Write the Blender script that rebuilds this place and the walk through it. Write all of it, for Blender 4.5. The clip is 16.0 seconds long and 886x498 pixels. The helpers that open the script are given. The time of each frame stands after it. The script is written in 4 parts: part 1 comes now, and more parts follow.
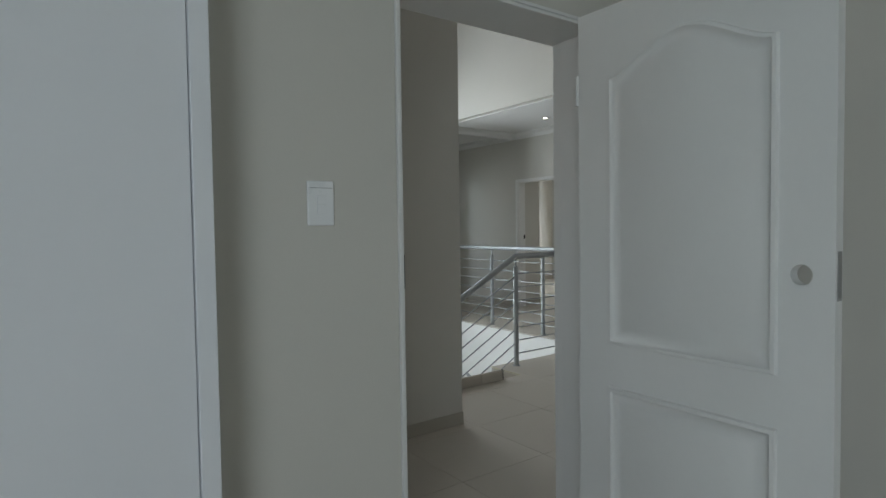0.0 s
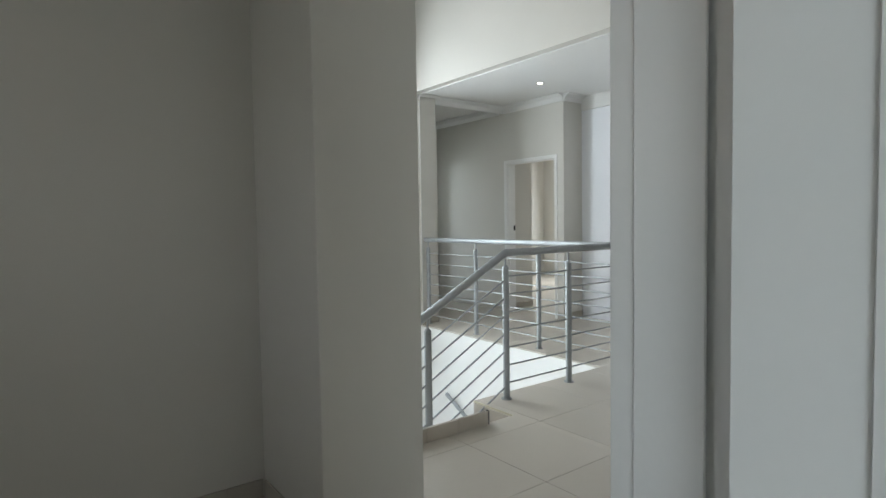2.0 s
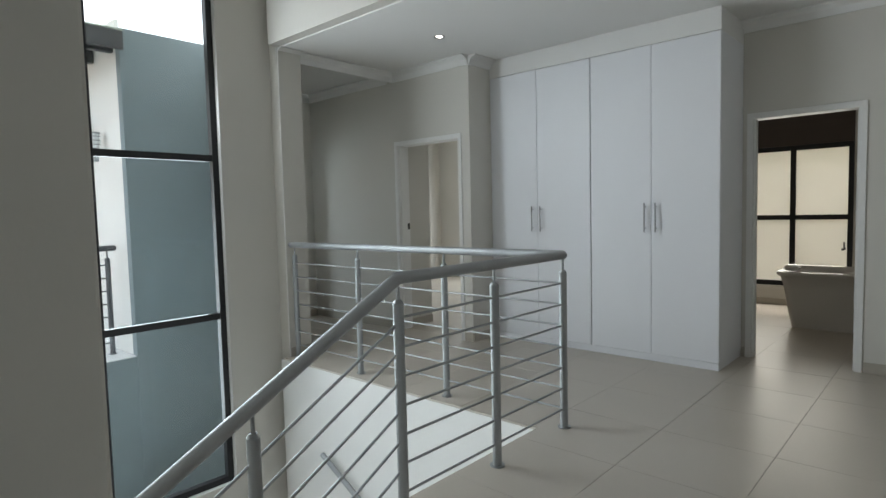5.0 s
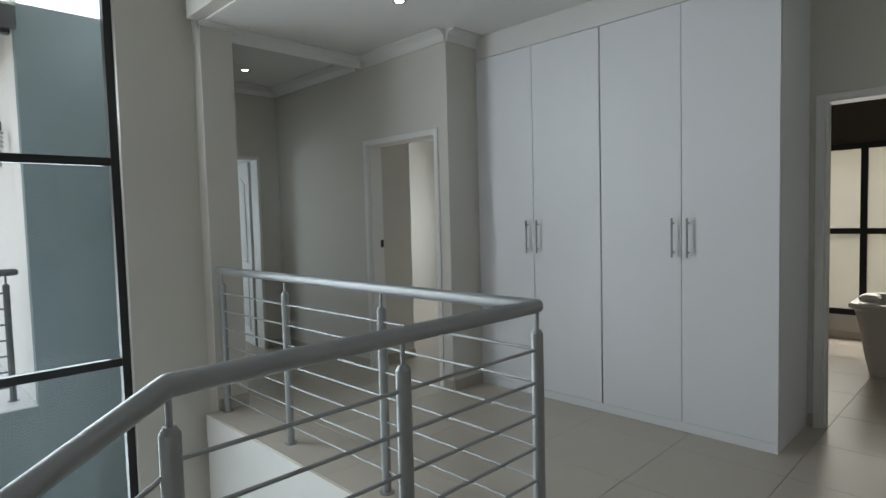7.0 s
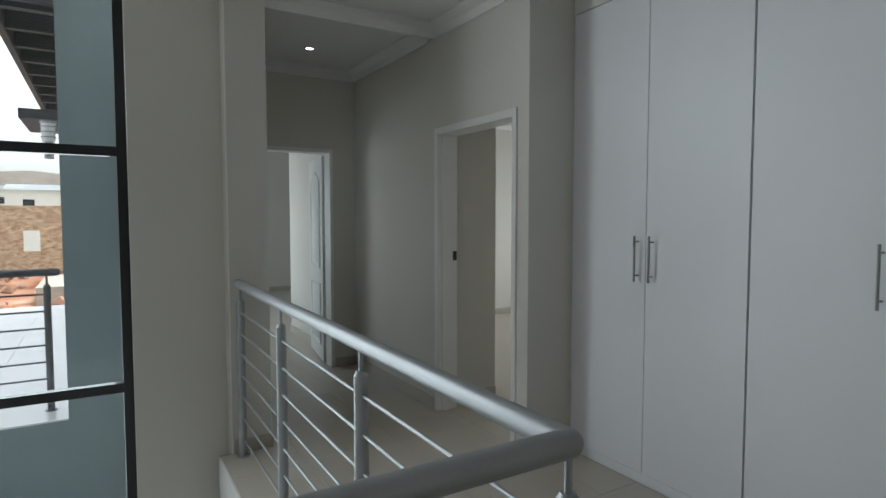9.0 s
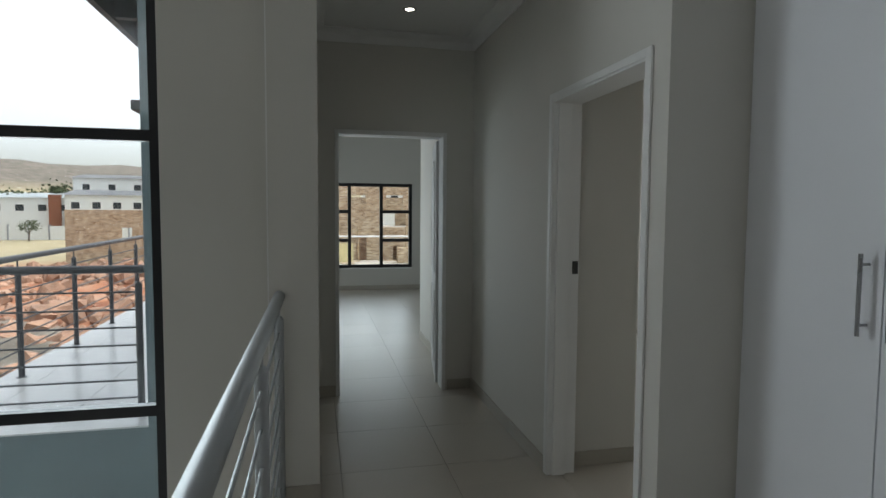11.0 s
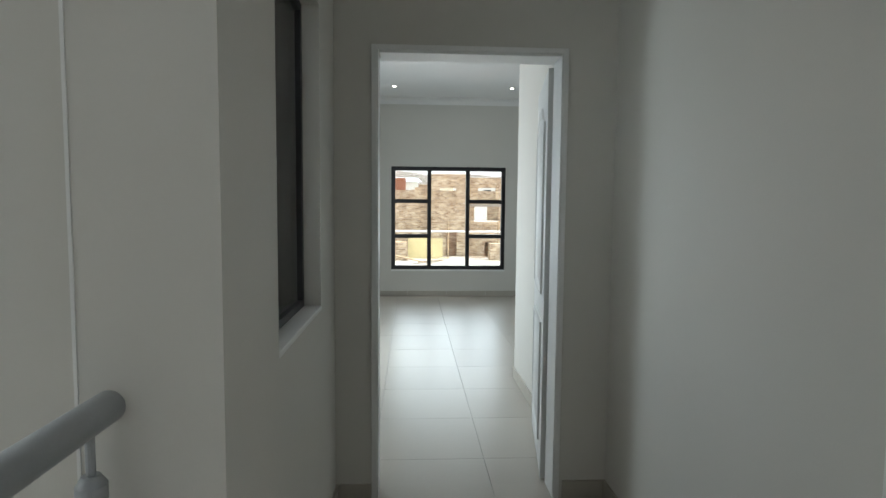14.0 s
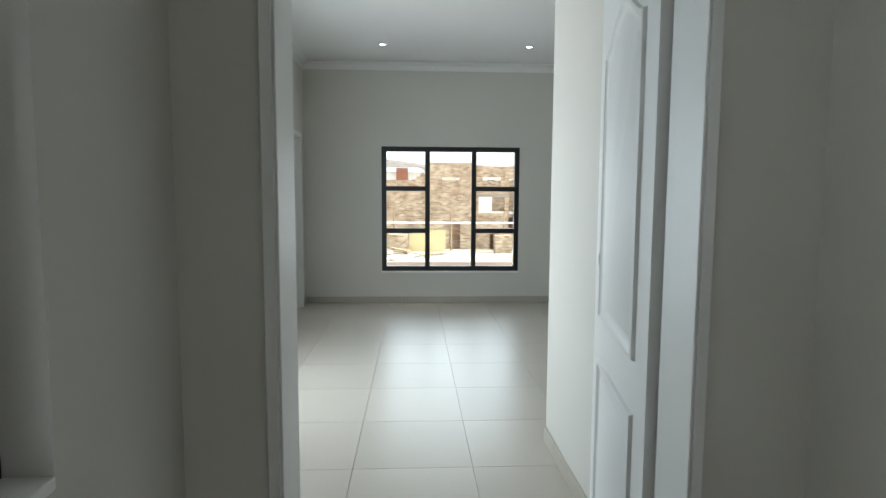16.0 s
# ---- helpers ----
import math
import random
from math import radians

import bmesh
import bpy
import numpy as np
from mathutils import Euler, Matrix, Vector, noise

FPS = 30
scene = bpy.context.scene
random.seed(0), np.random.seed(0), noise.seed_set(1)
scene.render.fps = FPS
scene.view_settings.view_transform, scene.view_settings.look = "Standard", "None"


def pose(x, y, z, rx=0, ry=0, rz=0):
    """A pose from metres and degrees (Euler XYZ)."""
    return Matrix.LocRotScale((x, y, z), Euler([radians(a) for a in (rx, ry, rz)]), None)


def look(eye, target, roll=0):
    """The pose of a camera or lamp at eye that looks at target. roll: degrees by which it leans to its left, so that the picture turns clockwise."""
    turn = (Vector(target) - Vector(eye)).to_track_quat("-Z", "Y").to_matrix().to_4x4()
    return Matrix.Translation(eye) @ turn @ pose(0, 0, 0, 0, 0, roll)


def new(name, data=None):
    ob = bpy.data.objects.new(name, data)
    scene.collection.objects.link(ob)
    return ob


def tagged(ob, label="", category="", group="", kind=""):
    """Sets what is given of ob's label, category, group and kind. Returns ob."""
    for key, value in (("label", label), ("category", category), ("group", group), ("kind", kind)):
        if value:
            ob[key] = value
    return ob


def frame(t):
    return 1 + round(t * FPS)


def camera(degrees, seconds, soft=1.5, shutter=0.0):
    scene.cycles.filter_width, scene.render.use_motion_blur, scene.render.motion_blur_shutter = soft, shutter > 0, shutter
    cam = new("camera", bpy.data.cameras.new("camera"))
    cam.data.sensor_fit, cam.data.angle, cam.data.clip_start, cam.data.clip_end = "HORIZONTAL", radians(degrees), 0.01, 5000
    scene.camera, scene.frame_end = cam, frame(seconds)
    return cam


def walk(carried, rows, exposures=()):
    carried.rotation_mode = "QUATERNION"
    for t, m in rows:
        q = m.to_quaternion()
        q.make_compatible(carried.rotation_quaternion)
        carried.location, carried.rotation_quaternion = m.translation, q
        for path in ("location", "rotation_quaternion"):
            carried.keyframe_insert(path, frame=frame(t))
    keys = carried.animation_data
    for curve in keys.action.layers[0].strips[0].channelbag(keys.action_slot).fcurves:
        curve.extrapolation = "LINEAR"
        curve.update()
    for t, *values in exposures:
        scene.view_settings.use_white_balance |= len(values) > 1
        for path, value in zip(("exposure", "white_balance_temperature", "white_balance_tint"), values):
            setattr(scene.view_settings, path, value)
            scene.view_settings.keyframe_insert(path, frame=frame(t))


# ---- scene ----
cam = camera(75.5, 16.0)

PATH = [
    (0, (-5.088, -3.989, 1.325), (-3.914, -2.371, 1.251), -0.8),
    (0.5, (-4.853, -3.714, 1.315), (-3.679, -2.097, 1.237), -0.8),
    (1, (-4.625, -3.464, 1.318), (-3.447, -1.85, 1.234), -0.9),
    (1.5, (-4.391, -3.201, 1.318), (-3.203, -1.596, 1.223), -1.0),
    (2, (-4.133, -2.946, 1.279), (-2.925, -1.355, 1.18), -0.9),
    (2.5, (-3.92, -2.707, 1.267), (-2.685, -1.138, 1.167), -0.6),
    (3, (-3.759, -2.509, 1.284), (-2.498, -0.961, 1.175), -0.9),
    (3.5, (-3.609, -2.325, 1.296), (-2.305, -0.814, 1.173), -1.0),
    (4, (-3.447, -2.115, 1.293), (-2.048, -0.692, 1.161), -1.1),
    (4.5, (-3.238, -1.916, 1.304), (-1.757, -0.578, 1.172), -1.4),
    (7, (-1.774, -1.294, 1.395), (-0.369, 0.126, 1.282), -1.5),
    (7.5, (-1.483, -1.209, 1.413), (-0.163, 0.29, 1.302), -1.1),
    (8, (-1.234, -1.094, 1.417), (0.005, 0.472, 1.314), -0.7),
    (10.5, (0.016, -0.18, 1.492), (0.592, 1.731, 1.357), 0.4),
    (11, (0.179, -0.017, 1.463), (0.611, 1.932, 1.332), 0.4),
    (11.5, (0.312, 0.268, 1.47), (0.653, 2.234, 1.334), 0.5),
    (12, (0.399, 0.559, 1.445), (0.662, 2.537, 1.308), 0.6),
    (12.5, (0.423, 0.901, 1.423), (0.628, 2.886, 1.286), 0.4),
    (13, (0.459, 1.244, 1.413), (0.622, 3.232, 1.273), 0.6),
    (13.5, (0.483, 1.57, 1.399), (0.617, 3.56, 1.257), 0.6),
    (14, (0.499, 1.903, 1.381), (0.611, 3.894, 1.231), 0.5),
    (14.5, (0.522, 2.238, 1.374), (0.626, 4.228, 1.209), 0.5),
    (15, (0.54, 2.60, 1.362), (0.639, 4.59, 1.194), 0.4),
    (15.5, (0.56, 2.965, 1.351), (0.663, 4.955, 1.176), 0.4),
    (16, (0.61, 3.385, 1.35), (0.71, 5.375, 1.168), 0.3),
]
walk(cam, [(t, look(eye, target, roll)) for t, eye, target, roll in PATH],
     [(0, 0.85), (1, 1.25), (2, 1.6), (3, 1.35), (4.5, 1.1), (7, 0.8), (8.2, 0.72), (10.5, 0.26), (12.5, 0.42), (14, 1.15), (16, 1.25)])

# ---- world and light ----
world = bpy.data.worlds.new("sky")
scene.world = world
world.use_nodes = True
wn = world.node_tree.nodes
sky = wn.new("ShaderNodeTexSky")
sky.sky_type = 'NISHITA'
sky.sun_disc = False
sky.sun_elevation, sky.sun_rotation = radians(66), radians(72)
sky.dust_density, sky.air_density = 4.0, 1.0
wn["Background"].inputs["Strength"].default_value = 0.15
haze = wn.new("ShaderNodeHueSaturation")
haze.inputs["Saturation"].default_value, haze.inputs["Value"].default_value = 0.25, 2.1
world.node_tree.links.new(sky.outputs[0], haze.inputs["Color"])
world.node_tree.links.new(haze.outputs[0], wn["Background"].inputs[0])

sun_data = bpy.data.lights.new("sun", 'SUN')
sun_data.energy, sun_data.angle, sun_data.color = 1.2, radians(12), (1.0, 0.95, 0.88)
sun = new("sun", sun_data)
sun.matrix_world = look((0, 0, 30), (0 - 9, 0 - 3, 30 - 22))


def window_lamp(name, eye, target, w, h, watts, color=(0.80, 0.94, 1.0)):
    """Area lamp for the skylight of a window opening; some openings are added for fill."""
    d = bpy.data.lights.new(name, 'AREA')
    d.shape, d.size, d.size_y, d.energy, d.color = 'RECTANGLE', w, h, watts, color
    o = new(name, d)
    o.matrix_world = look(eye, target)
    return o


window_lamp("skylight_stairs", (-1.6, 3.16, 1.2), (-1.6, 0, 0.9), 1.9, 3.9, 68, (0.85, 0.94, 1.0))
window_lamp("skylight_bedroom", (1.07, 10.68, 1.2), (1.07, 0, 0.9), 1.6, 1.45, 9, (0.78, 0.92, 1.0))
window_lamp("skylight_bathroom", (5.38, -0.11, 1.25), (0, -0.11, 0.9), 1.2, 1.7, 6, (1.0, 0.97, 0.88))
window_lamp("skylight_side_room", (5.6, 4.4, 1.3), (0, 4.4, 1.0), 1.6, 1.4, 26, (0.86, 0.95, 1.0))
window_lamp("skylight_first_room", (-6.62, -5.4, 1.4), (0, -4.6, 1.2), 1.6, 1.4, 17, (0.78, 0.93, 1.0))
# added fill for the dark hall, set in an invented opening out of view
window_lamp("hall_fill", (-5.22, -1.35, 1.65), (0, -1.2, 1.3), 0.55, 0.85, 0.5, (0.9, 0.97, 0.97))
# added side fill, evens out the bedroom walls from an unseen spot
window_lamp("end_room_side_fill", (-0.79, 7.2, 1.3), (3, 7.2, 1.0), 1.4, 1.4, 26, (0.78, 0.92, 1.0))


# ---- materials ----
def mat(name, color, rough=0.6, metal=0.0, var=0.06, scale=3.0, fine=80.0, bump=0.02, rvar=0.08, spec=0.5, tint=None, coords="Object", rand=0.0):
    m = bpy.data.materials.new(name)
    m.use_nodes = True
    t = m.node_tree
    n, l = t.nodes, t.links
    b = n["Principled BSDF"]
    b.inputs["Metallic"].default_value = metal
    b.inputs["Specular IOR Level"].default_value = spec
    tc = n.new("ShaderNodeTexCoord")
    geo = n.new("ShaderNodeNewGeometry")
    src = geo.outputs["Position"] if coords == "World" else tc.outputs["Object"]
    big, small = n.new("ShaderNodeTexNoise"), n.new("ShaderNodeTexNoise")
    big.inputs["Scale"].default_value, small.inputs["Scale"].default_value = scale, fine
    big.inputs["Detail"].default_value, small.inputs["Detail"].default_value = 6, 4
    l.new(src, big.inputs["Vector"])
    l.new(src, small.inputs["Vector"])
    ramp = n.new("ShaderNodeValToRGB")
    dark = tint or tuple(c * (1 - 2 * var) for c in color)
    ramp.color_ramp.elements[0].position, ramp.color_ramp.elements[1].position = 0.3, 0.7
    ramp.color_ramp.elements[0].color = (*dark, 1)
    ramp.color_ramp.elements[1].color = (*color, 1)
    add = n.new("ShaderNodeMath")
    add.operation = 'MULTIPLY_ADD'
    l.new(small.outputs["Fac"], add.inputs[0])
    add.inputs[1].default_value = 0.3
    sub = n.new("ShaderNodeMath")
    sub.operation = 'SUBTRACT'
    l.new(big.outputs["Fac"], sub.inputs[0])
    sub.inputs[1].default_value = 0.15
    l.new(sub.outputs[0], add.inputs[2])
    l.new(add.outputs[0], ramp.inputs["Fac"])
    out = ramp.outputs[0]
    if rand:
        info = n.new("ShaderNodeObjectInfo")
        hsv = n.new("ShaderNodeHueSaturation")
        mp = n.new("ShaderNodeMapRange")
        mp.inputs["To Min"].default_value, mp.inputs["To Max"].default_value = 1 - rand, 1 + rand
        l.new(info.outputs["Random"], mp.inputs["Value"])
        l.new(mp.outputs[0], hsv.inputs["Value"])
        l.new(out, hsv.inputs["Color"])
        out = hsv.outputs[0]
    l.new(out, b.inputs["Base Color"])
    mr = n.new("ShaderNodeMapRange")
    mr.inputs["To Min"].default_value, mr.inputs["To Max"].default_value = max(0.02, rough - rvar), rough + rvar
    l.new(big.outputs["Fac"], mr.inputs["Value"])
    l.new(mr.outputs[0], b.inputs["Roughness"])
    if bump:
        bp = n.new("ShaderNodeBump")
        bp.inputs["Strength"].default_value, bp.inputs["Distance"].default_value = bump * 5, 0.004
        l.new(small.outputs["Fac"], bp.inputs["Height"])
        l.new(bp.outputs[0], b.inputs["Normal"])
    return m


M_WALL = mat("wall_paint", (0.60, 0.58, 0.535), 0.72, var=0.02, scale=1.2, fine=140, bump=0.012, coords="World")
M_CEIL = mat("ceiling_paint", (0.74, 0.735, 0.72), 0.8, var=0.015, scale=1.0, fine=90, bump=0.01, coords="World")
M_TRIM = mat("trim_paint", (0.74, 0.735, 0.72), 0.45, var=0.02, scale=4, bump=0.006)
M_DOOR = mat("door_paint", (0.72, 0.72, 0.71), 0.55, var=0.02, scale=3, fine=60, bump=0.01)
M_MELAMINE = mat("white_melamine", (0.76, 0.77, 0.80), 0.38, var=0.012, scale=2, fine=120, bump=0.004)
M_TILE = mat("floor_tile", (0.49, 0.445, 0.385), 0.33, var=0.03, scale=1.6, fine=45, bump=0.003, coords="World", rand=0.03)
M_GROUT = mat("grout", (0.22, 0.195, 0.165), 0.85, fine=200, coords="World")
M_SKIRT = mat("skirting_tile", (0.42, 0.385, 0.33), 0.35, var=0.04, scale=3, fine=60, rand=0.04)
M_STEEL = mat("brushed_steel", (0.36, 0.375, 0.385), 0.44, metal=0.55, var=0.05, scale=9, fine=160, bump=0.006)
M_DARKSTEEL = mat("charcoal_rail", (0.10, 0.105, 0.115), 0.45, metal=0.5, var=0.05, fine=120)
M_ALU = mat("black_aluminium", (0.018, 0.018, 0.02), 0.38, metal=0.2, var=0.1, fine=150, bump=0.004)
M_CHROME = mat("satin_handle", (0.36, 0.36, 0.37), 0.28, metal=1.0, var=0.03, fine=200)
M_PLASTIC = mat("white_plastic", (0.80, 0.81, 0.82), 0.28, var=0.01, bump=0.0)
M_BLACK = mat("dark_metal", (0.03, 0.03, 0.03), 0.5, var=0.1)
M_TUB = mat("tub_acrylic", (0.62, 0.60, 0.57), 0.18, var=0.01, bump=0.0)
M_BROWN = mat("brown_wall", (0.075, 0.055, 0.045), 0.6, var=0.08, coords="World")
M_EXT = mat("grey_plaster", (0.185, 0.235, 0.257), 0.85, var=0.06, scale=2, fine=60, bump=0.06, coords="World")
M_EXTWHITE = mat("white_plaster", (0.74, 0.74, 0.72), 0.8, var=0.03, scale=2, fine=60, bump=0.03, coords="World")
M_BALC = mat("balcony_tile", (0.62, 0.63, 0.64), 0.22, var=0.03, coords="World", rand=0.03)
M_FASCIA = mat("charcoal_fascia", (0.05, 0.055, 0.06), 0.6, var=0.08)
M_SHEET = mat("roof_sheeting", (0.36, 0.42, 0.36), 0.6, var=0.05)
M_YELLOW = mat("cream_plaster", (0.62, 0.58, 0.45), 0.85, var=0.04, scale=1, coords="World")


def glass(name, tint, rough=0.0):
    m = bpy.data.materials.new(name)
    m.use_nodes = True
    n, l = m.node_tree.nodes, m.node_tree.links
    n.remove(n["Principled BSDF"])
    tr, gl, mx, fr = (n.new("ShaderNode" + k) for k in ("BsdfTransparent", "BsdfGlossy", "MixShader", "Fresnel"))
    tr.inputs["Color"].default_value = (*tint, 1)
    gl.inputs["Roughness"].default_value = rough
    fr.inputs["IOR"].default_value = 1.45
    l.new(fr.outputs[0], mx.inputs[0])
    l.new(tr.outputs[0], mx.inputs[1])
    l.new(gl.outputs[0], mx.inputs[2])
    l.new(mx.outputs[0], n["Material Output"].inputs["Surface"])
    return m


M_GLASS = glass("window_glass", (0.93, 0.96, 0.96))


def frosted(name, color):
    m = bpy.data.materials.new(name)
    m.use_nodes = True
    n, l = m.node_tree.nodes, m.node_tree.links
    b = n["Principled BSDF"]
    b.inputs["Base Color"].default_value = (*color, 1)
    b.inputs["Transmission Weight"].default_value = 0.9
    b.inputs["Roughness"].default_value = 0.5
    nz, bp = n.new("ShaderNodeTexNoise"), n.new("ShaderNodeBump")
    nz.inputs["Scale"].default_value = 90
    bp.inputs["Strength"].default_value, bp.inputs["Distance"].default_value = 0.4, 0.003
    l.new(nz.outputs["Fac"], bp.inputs["Height"])
    l.new(bp.outputs[0], b.inputs["Normal"])
    return m


M_FROST = frosted("frosted_glass", (0.95, 0.93, 0.88))


def lamp_mat(name, color, strength):
    m = bpy.data.materials.new(name)
    m.use_nodes = True
    b = m.node_tree.nodes["Principled BSDF"]
    b.inputs["Emission Color"].default_value = (*color, 1)
    b.inputs["Emission Strength"].default_value = strength
    return m


M_LED = lamp_mat("downlight_glow", (1.0, 0.93, 0.82), 6.0)


def brick_mat(name, c1, c2, mortar, scale=1.0):
    m = mat(name, c1, 0.9, var=0.1, scale=0.8, fine=20, bump=0.05, coords="World")
    n, l = m.node_tree.nodes, m.node_tree.links
    b = n["Principled BSDF"]
    geo, sep, comb, br = n.new("ShaderNodeNewGeometry"), n.new("ShaderNodeSeparateXYZ"), n.new("ShaderNodeCombineXYZ"), n.new("ShaderNodeTexBrick")
    s = n.new("ShaderNodeMath")
    l.new(geo.outputs["Position"], sep.inputs[0])
    l.new(sep.outputs["X"], s.inputs[0])
    l.new(sep.outputs["Y"], s.inputs[1])
    l.new(s.outputs[0], comb.inputs["X"])
    l.new(sep.outputs["Z"], comb.inputs["Y"])
    l.new(comb.outputs[0], br.inputs["Vector"])
    br.inputs["Scale"].default_value = scale
    br.inputs["Brick Width"].default_value, br.inputs["Row Height"].default_value = 0.24, 0.085
    br.inputs["Mortar Size"].default_value = 0.008
    br.inputs["Color1"].default_value, br.inputs["Color2"].default_value, br.inputs["Mortar"].default_value = (*c1, 1), (*c2, 1), (*mortar, 1)
    mul = n.new("ShaderNodeMixRGB")
    mul.blend_type, mul.inputs[0].default_value = 'MULTIPLY', 0.8
    nz, rp = n.new("ShaderNodeTexNoise"), n.new("ShaderNodeValToRGB")
    nz.inputs["Scale"].default_value, nz.inputs["Detail"].default_value = 2.2, 10
    rp.color_ramp.elements[0].color, rp.color_ramp.elements[0].position = (0.66, 0.6, 0.55, 1), 0.35
    rp.color_ramp.elements[1].position = 0.6
    l.new(geo.outputs["Position"], nz.inputs["Vector"])
    l.new(nz.outputs["Fac"], rp.inputs[0])
    l.new(br.outputs["Color"], mul.inputs[1])
    l.new(rp.outputs[0], mul.inputs[2])
    l.new(mul.outputs[0], b.inputs["Base Color"])
    return m


M_BRICK = brick_mat("stock_brick", (0.62, 0.49, 0.32), (0.31, 0.21, 0.12), (0.56, 0.50, 0.42))


# ---- builders ----
def bm_box(bm, x0, x1, y0, y1, z0, z1, bevel=0.0):
    x0, x1, y0, y1, z0, z1 = min(x0, x1), max(x0, x1), min(y0, y1), max(y0, y1), min(z0, z1), max(z0, z1)
    v = [bm.verts.new(p) for p in ((x0, y0, z0), (x1, y0, z0), (x1, y1, z0), (x0, y1, z0), (x0, y0, z1), (x1, y0, z1), (x1, y1, z1), (x0, y1, z1))]
    fs = [bm.faces.new([v[i] for i in f]) for f in ((3, 2, 1, 0), (4, 5, 6, 7), (0, 1, 5, 4), (1, 2, 6, 5), (2, 3, 7, 6), (3, 0, 4, 7))]
    if bevel:
        es = list({e for f in fs for e in f.edges})
        bmesh.ops.bevel(bm, geom=es, offset=bevel, segments=2, affect='EDGES', profile=0.5)


def bm_tube(bm, a, b, r, r2=None, seg=14):
    a, b = Vector(a), Vector(b)
    d = b - a
    m = Matrix.Translation((a + b) / 2) @ d.to_track_quat('Z', 'Y').to_matrix().to_4x4()
    bmesh.ops.create_cone(bm, cap_ends=True, segments=seg, radius1=r, radius2=r if r2 is None else r2, depth=d.length, matrix=m)


def bm_ball(bm, c, r):
    bmesh.ops.create_uvsphere(bm, u_segments=14, v_segments=8, radius=r, matrix=Matrix.Translation(c))


def finish(name, bm, material, smooth=False):
    me = bpy.data.meshes.new(name)
    bm.normal_update()
    bm.to_mesh(me)
    bm.free()
    if material:
        me.materials.append(material)
    if smooth:
        me.polygons.foreach_set("use_smooth", [True] * len(me.polygons))
        me.set_sharp_from_angle(angle=radians(35))
    return new(name, me)


def part(name, bm, material, parent, label="", smooth=False):
    ob = finish(name, bm, material, smooth)
    ob.parent = parent
    if label:
        tagged(ob, label)
    return ob


def box_part(name, dims, material, parent, label="", bevel=0.0):
    bm = bmesh.new()
    bm_box(bm, *dims, bevel=bevel)
    return part(name, bm, material, parent, label)


def tube_part(name, a, b, r, material, parent, label="", seg=14):
    bm = bmesh.new()
    bm_tube(bm, a, b, r, seg=seg)
    return part(name, bm, material, parent, label, smooth=True)


def empty(name, label, category, group="", at=(0, 0, 0), kind=""):
    e = new(name)
    e.location = at
    e.empty_display_size = 0.1
    return tagged(e, label, category, group, kind)


def structure(name, boxes, material, label, category="wall", bevel=0.0):
    bm = bmesh.new()
    for b in boxes:
        bm_box(bm, *b, bevel=bevel)
    return tagged(finish(name, bm, material), label, category, kind="structure")


# ---- walls and ceilings ----
H_LAND, H_HIGH, H_ROOM = 2.835, 4.7, 2.98
ZB = -3.0
structure("wall_stair_window", [(-0.56, -0.05, 3.0, 3.2, ZB, H_HIGH), (-3.4, -2.55, 3.0, 3.2, ZB, H_HIGH),
                                (-2.55, -0.56, 3.0, 3.2, 3.25, H_HIGH), (-2.55, -0.56, 3.0, 3.2, ZB, -1.05)], M_WALL, "warm grey painted wall round the tall stair window")
structure("wall_pier_stairs", [(-0.05, 0.188, 2.86, 3.2, ZB, H_HIGH)], M_WALL, "warm grey painted pier at the end of the railing")
structure("wall_corridor_west", [(0.0, 0.155, 3.2, 3.4, 0, H_LAND), (0.0, 0.155, 4.105, 4.5, 0, H_LAND),
                                 (0.0, 0.155, 3.4, 4.105, 0, 0.985), (0.0, 0.155, 3.4, 4.105, 2.12, H_LAND)], M_WALL, "painted corridor wall with a narrow window")
structure("wall_corridor_east", [(1.43, 1.58, 1.86, 2.0, 0, H_LAND), (1.43, 1.58, 2.895, 4.5, 0, H_LAND), (1.43, 1.58, 2.0, 2.895, 2.06, H_LAND),
                                 (1.58, 2.38, 1.86, 2.01, 0, H_LAND)], M_WALL, "painted corridor wall with a doorway")
structure("wall_corridor_end", [(0.0, 0.345, 4.5, 4.64, 0, H_ROOM), (1.18, 1.58, 4.5, 4.64, 0, H_ROOM), (0.345, 1.18, 4.5, 4.64, 2.065, H_ROOM)], M_WALL, "painted wall with the bedroom doorway")
structure("wall_bathroom", [(2.38, 2.52, -0.43, 2.0, 0, H_LAND), (2.38, 2.52, -3.2, -1.18, 0, H_LAND), (2.38, 2.52, -1.18, -0.43, 2.04, H_LAND)], M_WALL, "painted wall with the bathroom doorway")
structure("wall_landing_south", [(0.0, 2.38, -2.2, -1.64, 0, H_HIGH)], M_WALL, "painted wall block beside the landing")
structure("wall_bulkhead", [(-0.12, -0.02, -2.2, 2.9, H_LAND + 0.012, H_HIGH)], M_WALL, "painted bulkhead above the landing edge")
structure("wall_pier_hall", [(-3.22, -2.75, -0.965, -0.18, ZB, H_HIGH)], M_WALL, "painted pier beside the stairs", bevel=0.006)
structure("wall_hall_north", [(-5.2, -3.22, -0.33, -0.18, 0, H_HIGH)], M_WALL, "painted wall at the back of the hall")
# the opening in this wall is invented, to hold the hall's fill lamp
structure("wall_hall_west", [(-5.35, -5.2, -2.5, -1.65, 0, H_HIGH), (-5.35, -5.2, -1.05, -0.18, 0, H_HIGH), (-5.35, -5.2, -1.65, -1.05, 0, 1.2), (-5.35, -5.2, -1.65, -1.05, 2.1, H_HIGH)], M_WALL, "painted wall at the end of the hall with an added opening for a fill lamp")
